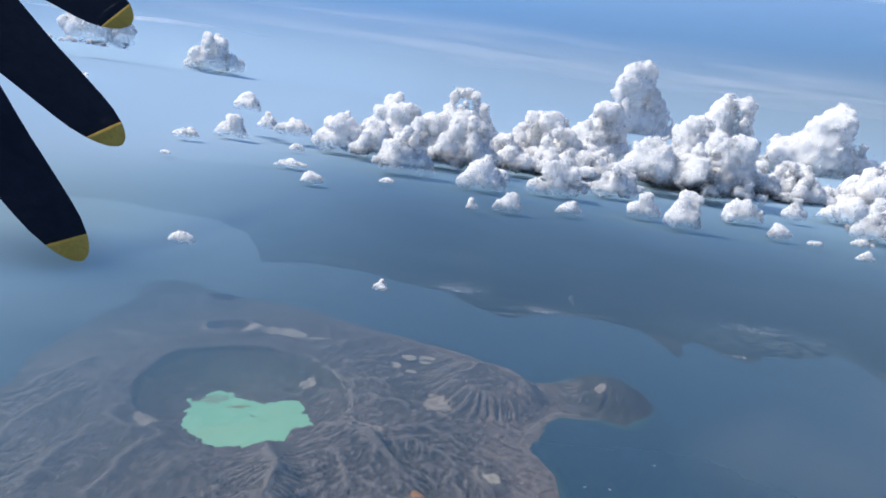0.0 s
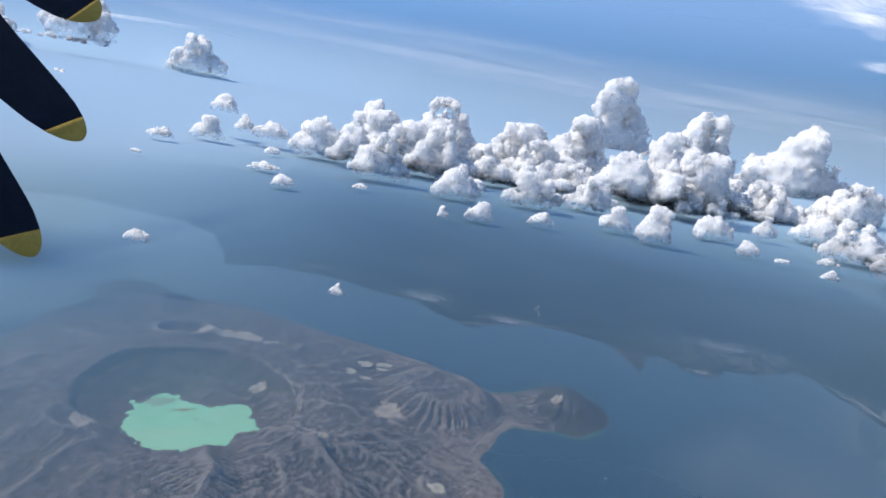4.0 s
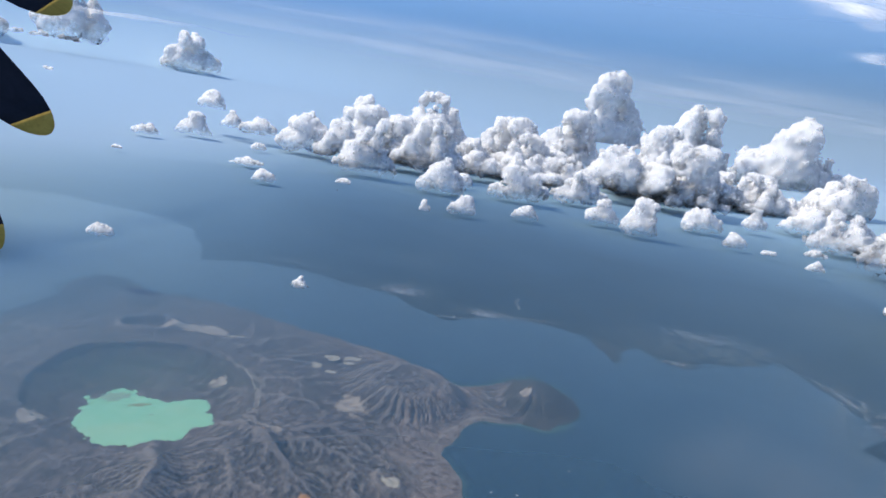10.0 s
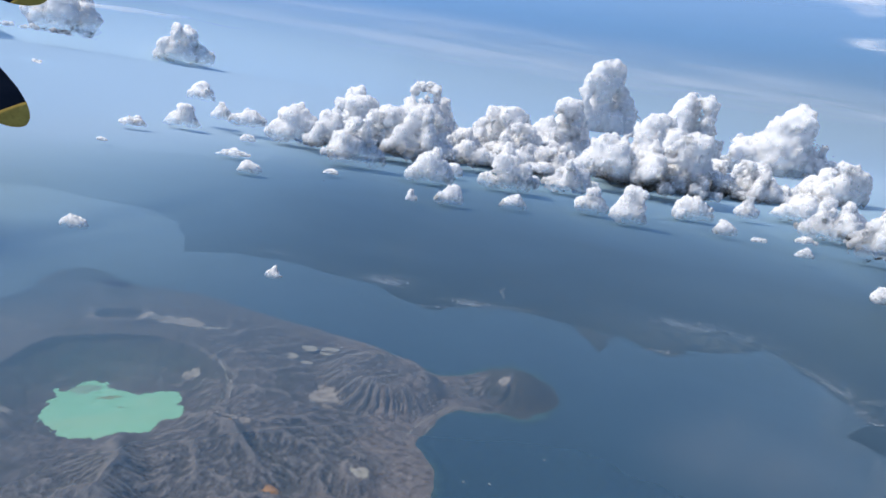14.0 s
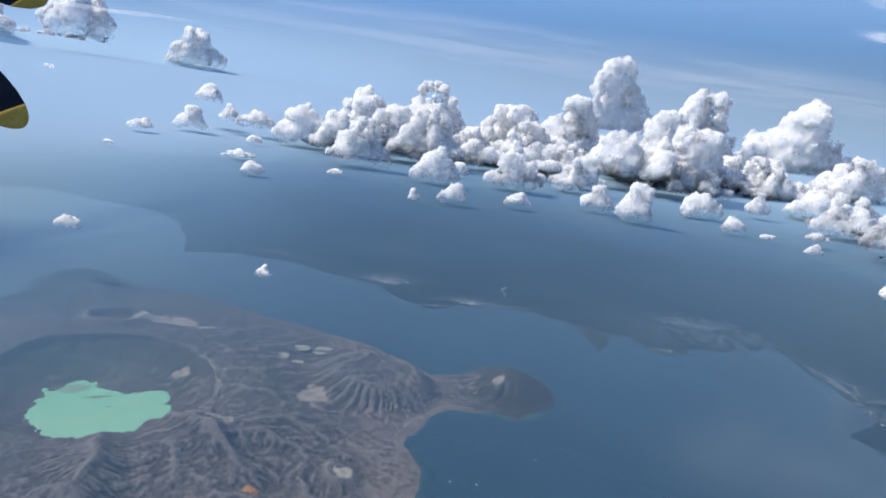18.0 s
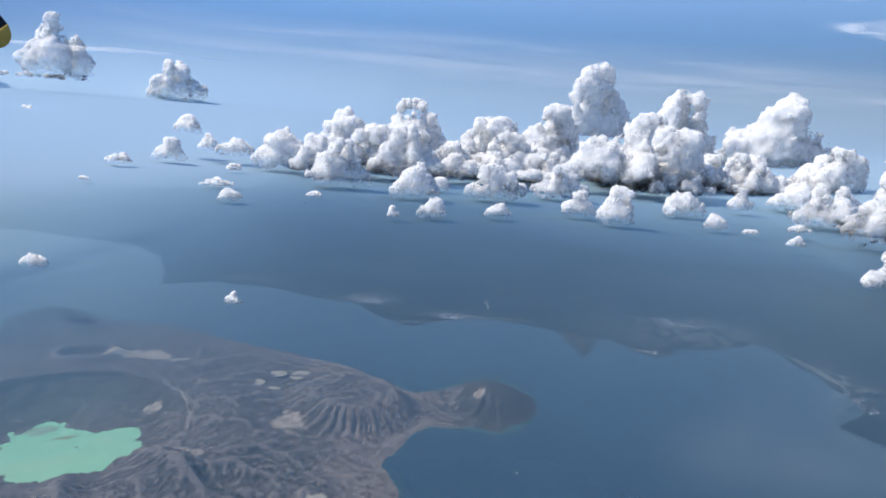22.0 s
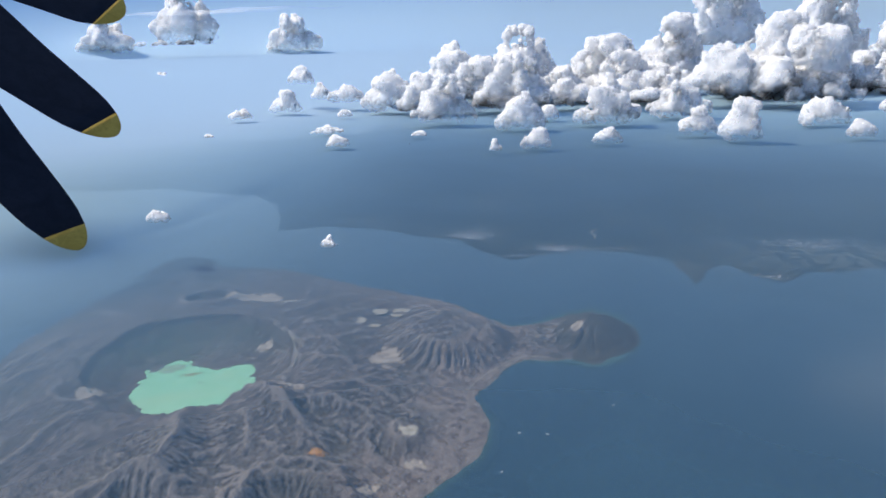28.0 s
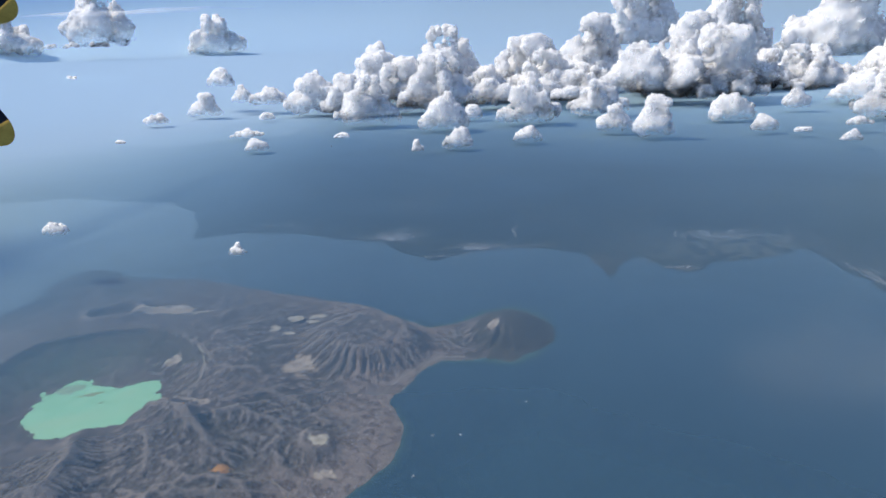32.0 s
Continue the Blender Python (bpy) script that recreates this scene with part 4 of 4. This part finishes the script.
# ---- villages, roads, boats ----
ROOF = make_patch_material("pale_roof_sheet", (0.56, 0.56, 0.56), (0.78, 0.78, 0.76), 3.0)
RUST = make_patch_material("rusty_roof_sheet", (0.25, 0.16, 0.12), (0.42, 0.33, 0.28), 3.0)
SAND = make_patch_material("pale_sand", (0.34, 0.31, 0.25), (0.48, 0.43, 0.36), 0.6)
SHOAL, t_ = material("shallow_green_water")
edge_ = node(t_, "ShaderNodeAttribute", attribute_name="shoal").outputs["Fac"]
tint_ = node(t_, "ShaderNodeBsdfDiffuse", {"Color": rgb(0.10, 0.19, 0.18)})
mix_ = node(t_, "ShaderNodeMixShader", {0: edge_, 1: node(t_, "ShaderNodeBsdfTransparent").outputs[0], 2: tint_.outputs[0]})
t_.links.new(mix_.outputs[0], node(t_, "ShaderNodeOutputMaterial").inputs[0])

shoal_f = smooth(shore_f, -11, -0.5) * 0.75 * (shore_f < 1)
shallows = new("shallows", grid_mesh("shallows", ix_[::3, ::3], iy_[::3, ::3], ix_[::3, ::3] * 0 + 0.03, (shore_f[::3, ::3] > -11) & (shore_f[::3, ::3] < 1.2), {"shoal": shoal_f[::3, ::3]}, SHOAL))
tagged(shallows, "pale green shallow water along the island's shore", "shallows", kind="structure")


def land_height(x, y):
    return float(far_land(np.array([float(x)]), np.array([float(y)]))[0])


def village(x, y, length, depth, turn, count, seed, height=land_height, big=1.0, label="scattered pale-roofed houses along the lake shore"):
    """Many small gabled houses, too far off to be told apart."""
    rnd = random.Random(seed)
    v, f, m = [], [], []
    c, s_ = math.cos(radians(turn)), math.sin(radians(turn))
    for _ in range(int(count * 1.1)):
        a, b = rnd.gauss(0, 0.33) * length, abs(rnd.gauss(0, 0.5)) * depth * 1.7
        hx, hy = x + a * c - b * s_, y + a * s_ + b * c
        z = height(hx, hy)
        if z < 0.2:
            continue
        big_ = big * rnd.choice((1.1, 1.3, 1.5, 2.2))
        w, d, h = rnd.uniform(0.22, 0.5) * big_, rnd.uniform(0.3, 0.7) * big_, rnd.uniform(0.15, 0.3) * big_
        g, at = radians(turn + rnd.uniform(-25, 25)), len(v)
        for px, py, pz in ((-w, -d, -.2), (w, -d, -.2), (w, d, -.2), (-w, d, -.2), (-w, -d, h), (w, -d, h), (w, d, h), (-w, d, h), (0, -d, h * 1.5), (0, d, h * 1.5)):
            v.append((hx - x + px * math.cos(g) - py * math.sin(g), hy - y + px * math.sin(g) + py * math.cos(g), z + pz))
        f += [[at + k for k in q] for q in ((0, 1, 5, 4), (1, 2, 6, 5), (2, 3, 7, 6), (3, 0, 4, 7), (4, 5, 8), (6, 7, 9), (5, 6, 9, 8), (7, 4, 8, 9))]
        m += [rnd.random() < 0.4] * 8
    me = bpy.data.meshes.new("houses")
    me.from_pydata(v, [], f)
    me.materials.append(ROOF)
    me.materials.append(RUST)
    me.polygons.foreach_set("material_index", [int(k) for k in m])
    ob = new("houses", me)
    ob.location = (x, y, 0)
    return tagged(ob, label, "houses", kind="stuff")


village(8, 640, 34, 16, -20, 260, 1, big=0.85)
village(96, 604, 30, 8, 5, 150, 2, big=0.85)
village(60, 584, 30, 4, 10, 50, 3, big=0.6)
village(325, 616, 60, 22, -5, 280, 4, big=0.8)
village(262, 536, 18, 3, -20, 25, 5)
village(399, 500, 50, 10, -80, 110, 6, big=0.75)
village(390, 445, 30, 8, -100, 60, 7, big=0.7)
village(380, 600, 60, 30, -15, 90, 8, big=0.8)
village(590, 1290, 60, 40, 0, 90, 9, big=2.0)
village(-560, 1340, 90, 30, 0, 60, 10, big=2.0)
village(-380, 880, 70, 14, -12, 40, 11, big=1.3)
village(-120, 700, 80, 16, -15, 40, 12, big=1.2)
village(28, 300, 46, 5, 70, 90, 13, island_height, 0.2, "scattered small houses on the island's low shore")
village(14, 252, 40, 5, 50, 80, 14, island_height, 0.2, "scattered small houses on the island's low shore")
village(46, 372, 30, 3, 45, 20, 15, island_height, 0.2, "scattered small houses on the island's low shore")


def ribbon(name, places, width, material_, label, category, height=land_height, lift=0.25):
    """A strip that follows the ground through a few places."""
    pts = [Vector(p) for p in places]
    line = []
    for a, b in zip(pts, pts[1:]):
        n = max(2, int((b - a).length / 2.5))
        line += [a.lerp(b, k / n) for k in range(n)]
    line.append(pts[-1])
    v = []
    for k, p in enumerate(line):
        d = (line[min(k + 1, len(line) - 1)] - line[max(k - 1, 0)]).normalized()
        wob = 0.35 * math.sin(k * 1.7) * width
        for side in (-1, 1):
            q = p + Vector((-d.y, d.x)) * (side * width / 2 + wob * 0.5)
            v.append((q.x, q.y, max(height(q.x, q.y), 0.02) + lift))
    me = bpy.data.meshes.new(name)
    me.from_pydata(v, [], [(2 * k, 2 * k + 1, 2 * k + 3, 2 * k + 2) for k in range(len(line) - 1)])
    me.materials.append(material_)
    return tagged(new(name, me), label, category, kind="structure")


ribbon("road", [(133, 640), (134, 652), (131, 660), (139, 672)], 1.6, SAND, "pale unpaved track climbing from the lake shore", "road")
ribbon("road", [(70, 592), (100, 600), (134, 612), (180, 612)], 0.6, SAND, "pale shore road between villages", "road")
ribbon("road", [(280, 600), (320, 612), (370, 606), (396, 560), (404, 500), (398, 450)], 0.6, SAND, "pale shore road between villages", "road")
ribbon("beach", [(252, 541), (262, 534), (271, 530)], 0.7, SAND, "bright sandy spit on the far lake shore", "beach")
ribbon("beach", [(28, 335), (38, 356), (52, 376), (63, 385), (78, 384)], 0.65, SAND, "pale sandy beach of the bay on the island", "beach", island_height, 0.1)


ribbon("rim_scar", [(-91, 389), (-88, 383), (-84, 377), (-80, 368), (-76, 360), (-73.5, 354), (-73, 348), (-72.5, 342), (-74, 336)], 0.42, SAND, "thin pale ash scar along the crater's broken rim", "rim scar", island_height, 0.3)
ribbon("track", [(-33, 262), (-20, 262), (-8, 258), (6, 250)], 0.35, SAND, "pale dirt track down to the shore", "track", island_height, 0.2)


def boat(x, y, turn):
    """A narrow boat with two outriggers."""
    hull = bmesh.new()
    n = 8
    ring = []
    for k in range(n + 1):
        s = -1 + 2 * k / n
        w = 0.16 * (1 - s * s) + 0.02
        ring.append([hull.verts.new((s * 0.9, -w, 0.25 + 0.12 * s * s)), hull.verts.new((s * 0.9, 0, -0.05)), hull.verts.new((s * 0.9, w, 0.25 + 0.12 * s * s))])
    for a, b in zip(ring, ring[1:]):
        hull.faces.new((a[0], b[0], b[1], a[1]))
        hull.faces.new((a[1], b[1], b[2], a[2]))
        hull.faces.new((a[0], a[2], b[2], b[0]))
    me = bpy.data.meshes.new("hull")
    hull.to_mesh(me)
    hull.free()
    me.materials.append(ROOF)
    base = tagged(new("outrigger_boat"), "small white outrigger boat on the lake", "boat", "boats on the lake")
    ob = new("hull", me)
    ob.parent = base
    for side in (-1, 1):
        bm = bmesh.new()
        bmesh.ops.create_cone(bm, cap_ends=True, segments=6, radius1=0.05, radius2=0.05, depth=1.4, matrix=Matrix.Translation((0, side * 0.6, 0.08)) @ Matrix.Rotation(math.pi / 2, 4, "Y"))
        fl = bpy.data.meshes.new("outrigger")
        bm.to_mesh(fl)
        bm.free()
        fl.materials.append(ROOF)
        o = new("outrigger", fl)
        o.parent = base
    base.matrix_basis = pose(x, y, 0.02, 0, 0, turn)
    return base


for bx, by, turn in ((60, 300, 20), (52, 268, 70), (74, 300, 140), (110, 330, 30), (160, 480, 10), (48, 240, 100)):
    boat(bx, by, turn)


# ---- propeller ----
NAVY = make_patch_material("dark_navy_blade_paint", (0.010, 0.013, 0.022), (0.016, 0.020, 0.032), 0.05)
YELLOW = make_patch_material("yellow_tip_paint", (0.44, 0.28, 0.05), (0.58, 0.38, 0.08), 0.05)
SEAT = Vector((46.0, 11.0, 188.0))


def bearing(west, rise, far):
    """A place seen from the cabin seat: degrees west of north, degrees up, distance."""
    a, b = radians(west), radians(rise)
    return SEAT + Vector((-math.sin(a) * math.cos(b), math.cos(a) * math.cos(b), math.sin(b))) * far


HUB = bearing(51.0, 13.0, 871)
DISC = Vector((-0.639, 0.406, -0.6534)).normalized()


def loft(sections, material_, name, parent):
    """A closed skin over rings of equal count."""
    v = [p for ring in sections for p in ring]
    n = len(sections[0])
    f = [(k * n + j, k * n + (j + 1) % n, (k + 1) * n + (j + 1) % n, (k + 1) * n + j) for k in range(len(sections) - 1) for j in range(n)]
    f += [tuple(range(n - 1, -1, -1)), tuple((len(sections) - 1) * n + j for j in range(n))]
    me = bpy.data.meshes.new(name)
    me.from_pydata([tuple(p) for p in v], [], f)
    me.polygons.foreach_set("use_smooth", [len(q) == 4 for q in f])
    me.materials.append(material_)
    ob = new(name, me)
    ob.parent = parent
    return ob


propeller = tagged(new("propeller"), "dark navy aircraft propeller with yellow blade tips", "propeller")
propeller.location = HUB


def blade(tip, bend):
    """A broad, swept blade from the hub to its tip, with a painted end."""
    def centre(k):
        return HUB * (1 - k) ** 2 + bend * (2 * k * (1 - k)) + tip * k ** 2

    def ring(k):
        place = centre(k)
        out_ = (centre(k + 0.01) - centre(k - 0.01)).normalized()
        sight = place - SEAT
        across = DISC.cross(out_).normalized()
        seen = across - sight.normalized() * across.dot(sight.normalized())
        face = out_.cross(across)
        round_end = math.sqrt(max(0.012, 1 - max(0, (k - 0.87) / 0.13) ** 2.2))
        wide = 0.100 * sight.length / max(seen.length, 0.5) * min(1.0, 0.5 + 1.2 * k) * (1 - 0.42 * max(0, k - 0.5) / 0.5) * round_end
        thick = 3.0 * (1.25 - k)
        middle = place - HUB - across * (0.012 * sight.length * max(0, k - 0.7) / 0.3)
        return [middle + across * (math.cos(q) * wide / 2) + face * (math.sin(q) * thick / 2) for q in np.linspace(0, 2 * math.pi, 24, endpoint=False)]

    b = loft([ring(k) for k in np.linspace(0.06, 0.945, 24)], NAVY, "blade", propeller)
    loft([ring(k) for k in (*np.linspace(0.945, 0.98, 5), 0.987, 0.993, 0.997, 1.0)], YELLOW, "blade_tip", b)["label"] = "worn yellow blade tip"


def on_disc(west, rise):
    """Where a bearing from the seat meets the propeller's disc."""
    way = bearing(west, rise, 1.0) - SEAT
    return SEAT + way * (HUB - SEAT).dot(DISC) / way.dot(DISC)


# tip and bend of each blade
for tip_at, bend_at in (((31.7, 11.0), (40.0, 14.0)), ((31.1, 2.5), (38.5, 8.0)), ((32.9, -6.2), (41.0, 3.5)), ((36.9, -14.6), (42.5, -1.5)), ((60, 24), (56, 18)), ((66, 9), (58, 10))):
    blade(on_disc(*tip_at), on_disc(*bend_at))
ahead = (SEAT - HUB).normalized()
flank = ahead.cross(Vector((0, 0, 1))).normalized()
rise = flank.cross(ahead)
rings = [[ahead * (60 * s - 30) + (flank * math.cos(q) + rise * math.sin(q)) * (46 * math.sqrt(1 - (0.98 * s) ** 2)) for q in np.linspace(0, 2 * math.pi, 28, endpoint=False)]
         for s in np.linspace(0, 1, 9)]
loft(rings, NAVY, "spinner", propeller)
